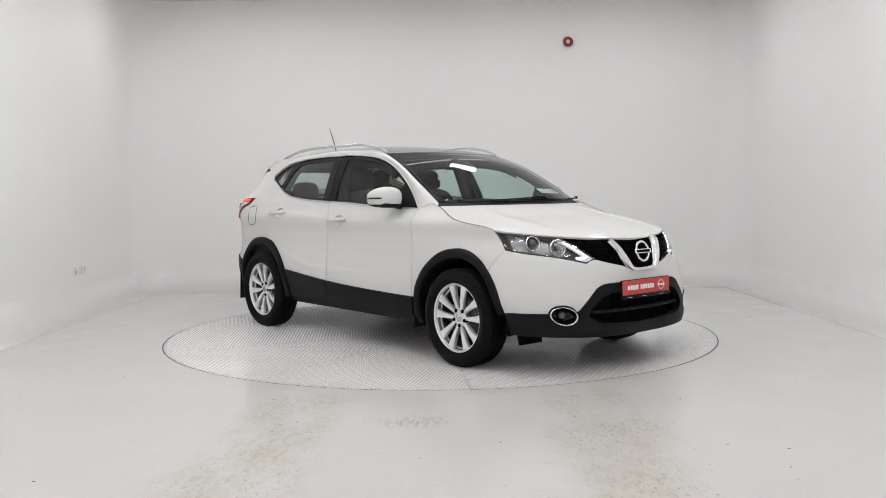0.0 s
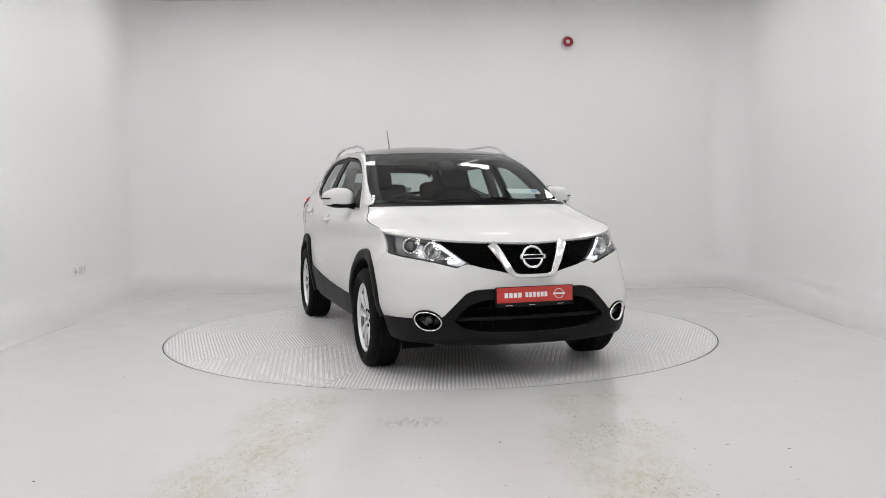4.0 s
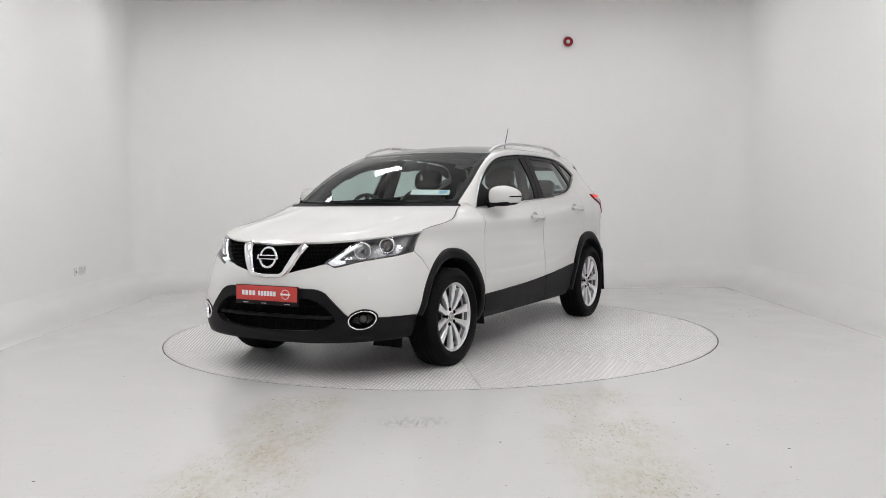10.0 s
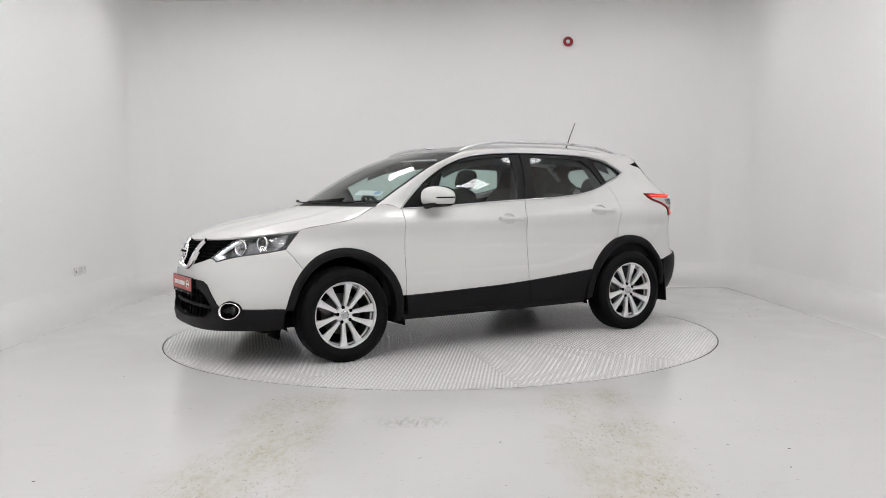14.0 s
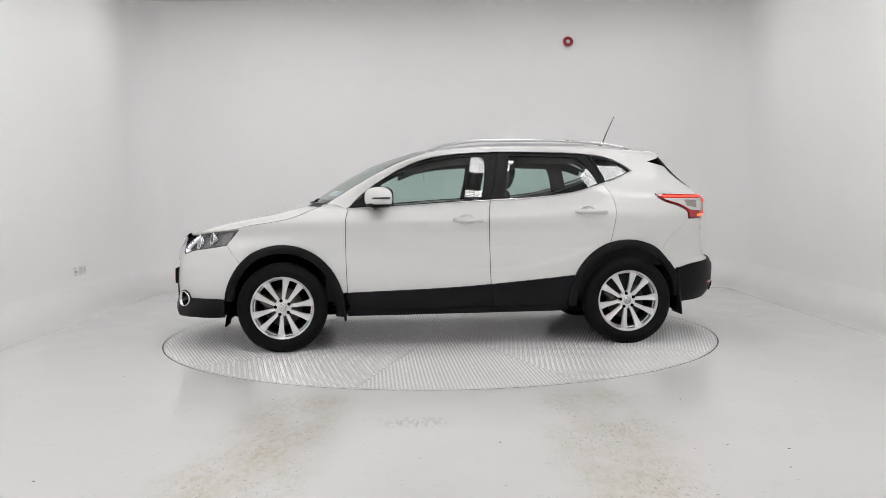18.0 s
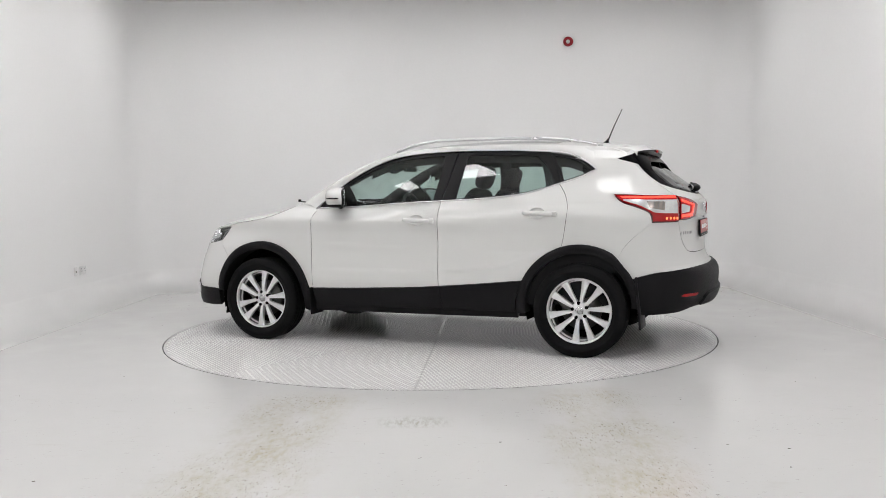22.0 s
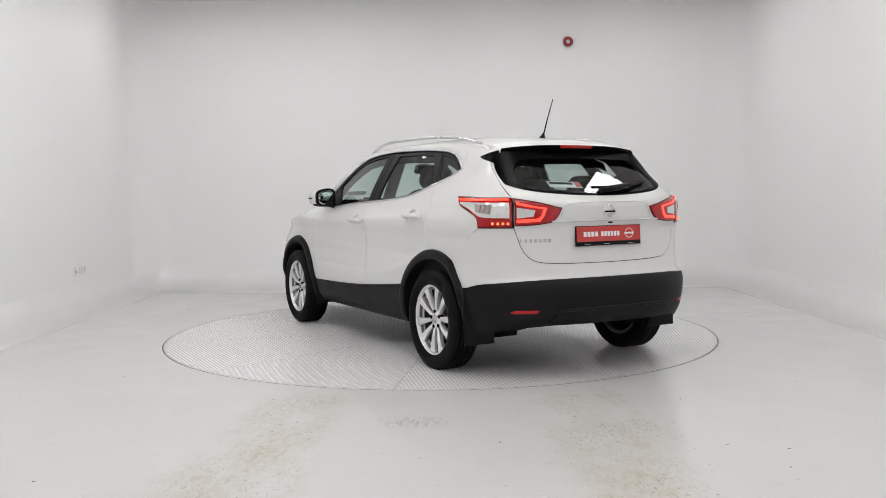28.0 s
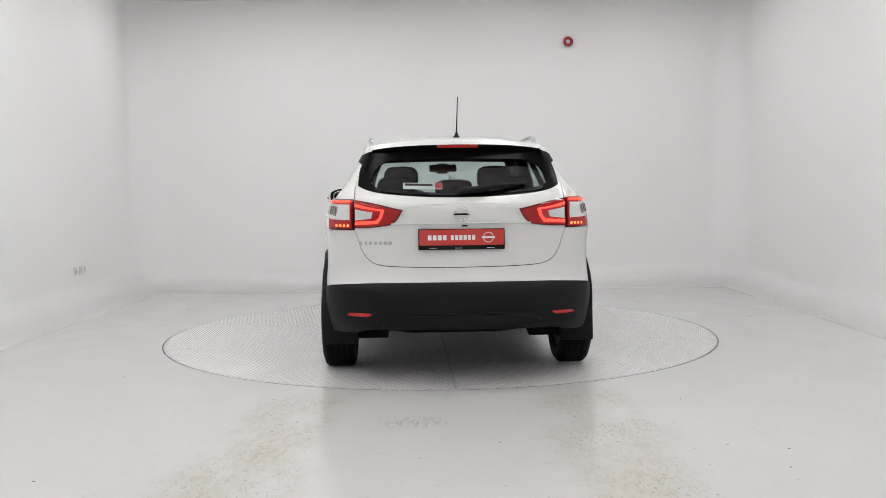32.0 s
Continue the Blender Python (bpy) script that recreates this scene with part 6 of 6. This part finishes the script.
def build_fittings(car, grille, gate):
    for mirror, side in SIDES:
        sgn = -1 if mirror else 1
        build_mirror(car, sgn, side)
        for x, z in ((-0.085, 0.962), (-1.025, 1.012)):
            pts = []
            for t in np.linspace(-1, 1, 13):
                q = body(x + 0.112 * t, z)
                pts.append((q[0], sgn * (q[1] + 0.006 + 0.026 * (1 - t ** 4)), z + 0.004 * t))
            part("door_handle", tube(bmesh.new(), pts, [0.010] + [0.0170] * 11 + [0.010], 10, 1.0), PAINT, car, "white bar door handle")
            q = body(x - 0.118, z)
            part("lock_cap", boxed((0.042, 0.030, 0.036), (q[0], sgn * (q[1] + 0.010), z - 0.004), None, 0.007), PAINT, car, "white lock cap behind the handle")
    # fuel flap on the right
    s0, z0 = -1.515, 0.985
    flap = [(s0 - 0.075, z0 + 0.07), (s0 + 0.06, z0 + 0.075), (s0 + 0.075, z0 - 0.06), (s0 - 0.06, z0 - 0.075)]
    skin("fuel_flap", body, shrink(poly_run(flap), 0.0), PAINT, car, "white fuel flap", lift=0.002, depth=0.004, gap=0, mirror=True)
    ring = smooth_line(flap + flap[:1], 0.02)
    part("flap_gap", tube(bmesh.new(), body(ring[:, 0], ring[:, 1]) * (1, -1, 1), 0.0026, 6), DARK, car, "dark gap round the fuel flap")
    # plates and badges
    build_plate("front_plate", pose(2.227, 0.002, 0.539, 0, -2, 0), 0.516, 0.124, car, "red show plate in a black holder")
    build_plate("rear_plate", pose(-2.086, 0.0, 0.899, 0, -3, 180), 0.525, 0.126, car, "red show plate in a black holder")
    build_badge(pose(2.200, 0.0, 0.779, 0, -12, 0), 0.072, car)
    build_badge(pose(-2.088, 0.0, 1.052, 0, 5, 180), 0.045, car)
    # model lettering as plain bars
    for k in range(7):
        y = 0.607 - k * 0.029
        q = body(at_y(y, 0.875, False), 0.875)
        part("letter_bar", boxed((0.004, 0.023, 0.021), (q[0] - 0.002, y, 0.868), None, 0.0015, 1), LETTER, car, smooth=False)
    # tailgate recess above the plate
    m = lambda run: mirrored(run, -1)
    half = [ry(0.345, 1.02), ry(0.325, 1.075), ry(0.25, 1.093), (-MID, 1.098)]
    line = smooth_line(half + m(half)[::-1][1:], 0.03)
    part("pressed_line", tube(bmesh.new(), body(line[:, 0], line[:, 1]) + np.array([0.001, 0, 0]), 0.0035, 6), PAINT, gate)
    pts = [tuple(body(at_y(y, 0.982, False), 0.982) - np.array([0.008, 0, 0])) for y in np.linspace(0.42, -0.42, 17)]
    part("handle_strip", tube(bmesh.new(), pts, 0.006, 8, 0.8), PAINT, gate, "white strip over the plate")
    part("release_button", boxed((0.02, 0.036, 0.010), (-2.078, -0.02, 0.967), None, 0.004), BLACK, gate, "black tailgate release")
    # aerial
    base = part("aerial", lathe(bmesh.new(), [(0.032, 0), (0.026, 0.018), (0.011, 0.040), (0.008, 0.055)], pose(-1.335, -0.020, 1.514, 0, -22), 20), BLACK, car, "black roof aerial")
    part("mast", tube(bmesh.new(), [(-1.353, -0.020, 1.552), (-1.40, -0.021, 1.66), (-1.463, -0.023, 1.788)], [0.0055, 0.004, 0.0028], 8), BLACK, base, "thin black mast")
    # wipers
    for pts in ([(1.08, -0.62, 1.112), (1.12, -0.35, 1.106), (1.11, 0.10, 1.120), (1.085, 0.30, 1.128)], [(1.065, 0.66, 1.118), (1.12, 0.45, 1.108), (1.135, 0.15, 1.104), (1.13, -0.2, 1.106)]):
        line = smooth_line(pts, 0.04)
        w = part("wiper", tube(bmesh.new(), [(p[0], p[1], p[2] - 0.007) for p in line], 0.007, 6, 0.8), BLACK, car, "black windscreen wiper")
        part("blade", tube(bmesh.new(), [tuple(np.array(p) + (-0.016, 0, 0.000)) for p in line[len(line) // 3:]], 0.0045, 6, 1.4), DARK, w)
        part("pivot", lathe(bmesh.new(), [(0.012, -0.012), (0.012, 0.004), (0.007, 0.008)], Matrix.Translation(pts[0]), 16), BLACK, w)
    rw = part("rear_wiper", tube(bmesh.new(), [tuple(body(at_y(y, z, False), z) - np.array([o, 0, -0.004])) for y, z, o in ((0.02, 1.165, 0.03), (-0.10, 1.178, 0.045), (-0.22, 1.195, 0.05), (-0.40, 1.215, 0.03))], [0.022, 0.026, 0.018, 0.008], 10, 0.8), BLACK, car, "black rear wiper")
    part("blade", tube(bmesh.new(), [tuple(body(at_y(y, z, False), z) - np.array([0.012, 0, 0])) for y, z in ((0.05, 1.188), (-0.2, 1.195), (-0.40, 1.208))], 0.006, 6), DARK, rw)
    # papers behind the glass
    p = skin("windscreen_paper", screen, outline([(0.155, 0.46), (0.225, 0.45)], [(0.225, 0.45), (0.215, 0.84)], [(0.215, 0.84), (0.145, 0.86)], [(0.145, 0.86), (0.155, 0.46)]), PAPER, car, "pale paper behind the windscreen", lift=-0.012, depth=0.0015, gap=0)
    blue = material("blue_print", (0.25, 0.42, 0.62), 0.6, grain=0.1)
    skin("paper_mark", screen, np.array([(0.182 + 0.024 * math.cos(a), 0.785 + 0.045 * math.sin(a)) for a in np.linspace(0, 2 * math.pi, 17)[:-1]]), blue, p, "blue round mark", lift=-0.009, depth=0.001, gap=0)
    sticker = skin("window_sticker", body, poly_run([ry(0.345, 1.232), ry(0.345, 1.196), ry(0.105, 1.190), ry(0.105, 1.228)]), PAPER, gate, "pale sticker in the rear window", lift=-0.007, depth=0.001, gap=0)
    skin("sticker_mark", body, poly_run([ry(0.15, 1.226), ry(0.15, 1.194), ry(0.108, 1.193), ry(0.108, 1.225)]), PLATE, sticker, "red square mark", lift=-0.005, depth=0.001, gap=0)
    skin("sticker_bar", body, poly_run([ry(0.335, 1.227), ry(0.335, 1.214), ry(0.165, 1.209), ry(0.165, 1.222)]), DARK, sticker, "", lift=-0.005, depth=0.001, gap=0)


def build_cabin(car):
    # dark inner skins of doors, flanks and tailgate
    for mirror, side in SIDES:
        card = outline([(1.0, 0.35), (1.0, 1.03)], [(1.0, 1.03), (0.815, 1.035)], on(low_z, 0.80, -1.40, -0.012, 12), [(-1.40, 1.30), (-1.55, 1.30)], [(-1.55, 1.30), (-1.55, 0.35)], [(-1.55, 0.35), (1.0, 0.35)])
        skin("door_card", body, card, TRIM, car, "dark inner trim of the doors", lift=-0.065, depth=0, gap=0, step=0.08, mirror=mirror)
        post = outline([(-1.06, float(low_z(-1.06)) - 0.01), (-1.02, 1.33), (-0.95, float(top_z(-0.95)))], on(top_z, -0.95, -1.12, 0, 5), [(-1.12, float(top_z(-1.12))), (-1.19, float(low_z(-1.19)) - 0.01)], on(low_z, -1.19, -1.06, -0.01, 5))
        skin("pillar_card", body, post, TRIM, car, "dark lining of the rear pillar", lift=-0.045, depth=0, gap=0, step=0.06, mirror=mirror)
        rail = outline(on(top_z, 0.40, -1.30, 0.0, 12), on(top_z, -1.30, 0.40, -0.065, 12))
        skin("cant_trim", body, rail, TRIM, car, "dark lining over the side windows", lift=-0.045, depth=0, gap=0, step=0.06, mirror=mirror)
        flank = outline([(-1.40, 1.30), (-1.30, 1.44)], [(-1.30, 1.44), ry(0.60, 1.42)], [ry(0.60, 1.42), ry(0.62, 1.25), ry(0.62, 0.60)], [ry(0.62, 0.60), (-1.40, 0.60)], [(-1.40, 0.60), (-1.40, 1.30)])
        skin("boot_trim", body, flank, TRIM, car, "dark boot lining", lift=-0.05, depth=0, gap=0, step=0.08, mirror=mirror)
    m = lambda run: mirrored(run, -1)
    lowg = [ry(0.62, 0.50), ry(0.62, 1.13), ry(0.5, 1.155), (-MID, 1.13)]
    skin("gate_lining", body, outline(lowg, m(lowg)[::-1], [m(lowg)[0], lowg[0]]), TRIM, car, "dark inner side of the tailgate", lift=-0.05, depth=0, gap=0, step=0.08)
    part("cabin_floor", boxed((2.5, 1.40, 0.03), (-0.30, 0, 0.34)), TRIM, car, "dark cabin carpet", False)
    part("underbody", boxed((3.16, 1.28, 0.08), (0.15, 0, 0.285), None, 0.03), DARK, car, "dark underbody")
    part("engine_block", boxed((0.95, 1.0, 0.55), (1.55, 0, 0.56), None, 0.05), DARK, car, "dark engine bay")
    part("bulkhead", boxed((0.05, 1.45, 0.62), (1.03, 0, 0.68)), DARK, car, "dark bulkhead", False)
    part("boot_floor", boxed((0.62, 1.05, 0.30), (-1.66, 0, 0.57), None, 0.03), TRIM, car, "dark boot floor")
    part("splash_tray", boxed((0.30, 0.96, 0.04), (1.80, 0, 0.262), Matrix.Rotation(radians(4), 4, "Y"), 0.02), DARK, car, "black splash tray")
    for y in (0.62, -0.62):
        part("air_deflector", boxed((0.014, 0.22, 0.10), (1.76, y, 0.235), Matrix.Rotation(radians(-10), 4, "Y"), 0.005), DARK, car, "black air deflector before the wheel")
    # axles, exhaust
    for x in (AXLE, -AXLE):
        part("axle", tube(bmesh.new(), [(x, -0.66, 0.30), (x - 0.05, -0.3, 0.26), (x - 0.05, 0.3, 0.26), (x, 0.66, 0.30)], 0.035, 10), DARK, car, "dark suspension arm")
    part("exhaust", tube(bmesh.new(), [(0.9, 0.08, 0.225), (-0.6, 0.10, 0.225), (-1.0, 0.30, 0.27), (-1.40, 0.36, 0.36), (-1.95, 0.44, 0.375), (-2.03, 0.45, 0.37)], 0.026, 10), DARK, car, "dark exhaust pipe")
    me = blob((-1.83, 0.0, 0.395), (0.13, 0.42, 0.055), 0.55)
    mesh_part("silencer", me, DARK, car, "dark silencer")
    # dashboard
    rows = []
    for v in np.linspace(-1, 1, 15):
        y = 0.70 * v
        hump = 0.05 * math.exp(-((y + 0.37) / 0.2) ** 2)
        xf = 1.05 - 0.10 * v * v
        rows.append([(xf, y, 1.055), (0.86, y, 1.045 + 0.3 * hump), (0.70, y, 1.030 + hump), (0.615, y, 1.000 + hump * 0.9), (0.60, y, 0.93), (0.66, y, 0.78), (0.72, y, 0.60), (0.80, y, 0.40)])
    dash = mesh_part("dashboard", grid_mesh("dashboard", rows), TRIM, car, "dark moulded dashboard")
    part("screen_unit", boxed((0.03, 0.24, 0.14), (0.60, 0, 0.95), Matrix.Rotation(radians(-12), 4, "Y"), 0.01), GLOSSBLACK, dash, "black centre display")
    part("console", boxed((0.75, 0.22, 0.28), (0.22, 0, 0.50), None, 0.05), TRIM, car, "dark centre console")
    # steering wheel on the right
    mm = Matrix.Translation((0.47, -0.37, 0.985)) @ Matrix.Rotation(radians(-66), 4, "Y")
    ring = [(0.185 + 0.016 * math.cos(a), 0.016 * math.sin(a)) for a in np.linspace(0, 2 * math.pi, 11)[:-1]]
    sw = part("steering_wheel", lathe(bmesh.new(), ring, mm, 36, True), TRIM, car, "black steering wheel")
    part("hub", lathe(bmesh.new(), [(0.07, -0.03), (0.075, 0.0), (0.05, 0.02), (0.001, 0.024)], mm, 20), TRIM, sw)
    for a in (0, 180, 270):
        part("spoke", boxed((0.12, 0.035, 0.014), (0, 0, 0), mm @ Matrix.Rotation(radians(a), 4, "Z") @ Matrix.Translation((0.12, 0, 0)), 0.004), TRIM, sw)
    part("column", tube(bmesh.new(), [(0.48, -0.37, 0.98), (0.75, -0.37, 0.86)], 0.04, 10), TRIM, sw)

    def seat(x, y, name, wide, tall, lean):
        rot = Matrix.Rotation(radians(-lean), 4, "Y")
        me = blob((0, 0, 0), (0.27, wide, 0.085), 0.55)
        me.transform(Matrix.Translation((x + 0.22, y, 0.60)) @ Matrix.Rotation(radians(-5), 4, "Y"))
        s = mesh_part(name, me, FABRIC, car, "dark cloth car seat")
        me = blob((0, 0, 0), (0.070, wide, tall), 0.5)
        me.transform(Matrix.Translation((x - 0.06, y, 0.62)) @ rot @ Matrix.Translation((0, 0, tall * 0.93)))
        mesh_part("backrest", me, FABRIC, s)
        return s, rot
    for y in (0.365, -0.365):
        s, rot = seat(-0.16, y, "front_seat", 0.245, 0.315, 20)
        me = blob((0, 0, 0), (0.050, 0.135, 0.090), 0.6)
        me.transform(Matrix.Translation((-0.22, y, 0.62)) @ rot @ Matrix.Translation((0.0, 0, 0.70)))
        mesh_part("headrest", me, FABRIC, s)
        for d in (-0.06, 0.06):
            part("headrest_post", tube(bmesh.new(), [tuple((Matrix.Translation((-0.22, y + d, 0.62)) @ rot) @ Vector((0, 0, h))) for h in (0.55, 0.66)], 0.007, 6), STEEL, s)
    s, rot = seat(-1.02, 0.0, "rear_bench", 0.62, 0.285, 22)
    for y, h in ((0.40, 0.085), (-0.40, 0.085), (0.0, 0.06)):
        me = blob((0, 0, 0), (0.045, 0.130, h), 0.6)
        me.transform(Matrix.Translation((-1.08, y, 0.62)) @ rot @ Matrix.Translation((0, 0, 0.615)))
        mesh_part("headrest", me, FABRIC, s)
    # inner mirror, sun visors, belts
    part("inner_mirror", boxed((0.030, 0.24, 0.065), (0.36, 0, 1.375), Matrix.Rotation(radians(12), 4, "Y"), 0.014), TRIM, car, "dark inner mirror")
    tag = mesh_part("hanging_tag", blob((0.19, -0.049, 1.290), (0.005, 0.012, 0.025), 0.9, 14, 10, lambda p: [p[0], p[1] * (1 - 0.45 * p[2]), p[2]]), PAPER, car, "pale drop-shaped tag hanging from the mirror")
    part("string", tube(bmesh.new(), [(0.19, -0.049, 1.314), (0.26, -0.02, 1.35), (0.345, 0, 1.385)], 0.0015, 5), DARK, tag)
    part("rear_view_glass", boxed((0.004, 0.215, 0.046), (0.343, 0, 1.3715), Matrix.Rotation(radians(12), 4, "Y")), SILVERED, car, "inner mirror glass", False)
    part("sensor_pod", boxed((0.14, 0.11, 0.05), (0.47, 0, 1.375), Matrix.Rotation(radians(24), 4, "Y"), 0.02), TRIM, car, "dark pod behind the windscreen")
    for sgn in (1, -1):
        pts = [tuple(pillar_edge(u) * (1, sgn, 1) - np.array([0.035, sgn * 0.045, 0.035])) for u in np.linspace(0, 1, 9)]
        part("pillar_trim", tube(bmesh.new(), pts, 0.050, 8, 0.8), TRIM, car, "dark inner windscreen pillar")
    for y in (0.68, -0.68):
        yy = y * 0.93
        part("belt_pillar", tube(bmesh.new(), [(-0.24, y * 1.04, 0.8), (-0.27, y * 1.02, 1.10), (-0.32, yy * 0.97, 1.38), (-0.33, yy * 0.90, 1.46)], 0.045, 8), TRIM, car, "dark inner door pillar")


def settle(car):
    """Sets the drawn heights of all but the wheels, plates and badges to the car's true height."""
    done = set()
    rest = [o for o in car.children if o.name.split(".")[0] not in ("wheel", "front_plate", "rear_plate", "badge")]
    for o in rest + [c for r in rest for c in r.children_recursive]:
        if o.data and o.data.name not in done:
            done.add(o.data.name)
            o.data.transform(Matrix.Translation((0, 0, -0.0108)) @ Matrix.Diagonal((1, 1, 1.0245, 1)))


car = tagged(new("car"), "white five-door crossover car with black plastic cladding on a turntable", "car")
for MIRROR, SIDE in SIDES:
    build_side(car, MIRROR, SIDE)
GRILLE, TAILGATE = build_ends(car)
build_tops(car)
build_wheel(car)
build_headlamps(car)
build_tail_lamps(car, TAILGATE)
build_fittings(car, GRILLE, TAILGATE)
build_cabin(car)
settle(car)


def motions():
    times = [0, 0.6, 0.8, 1.0, 1.2, 1.4, 1.6, 2.0, 2.5] + list(range(3, 33))
    walk(car, [(t, pose(HUB_X, HUB_Y, 0, 0, 0, turn_at(t)) @ Matrix.Translation((-AXIS_X, -AXIS_Y, 0))) for t in times])
    walk(turntable, [(t, pose(0, 0, 0, 0, 0, turn_at(t))) for t in times])


motions()
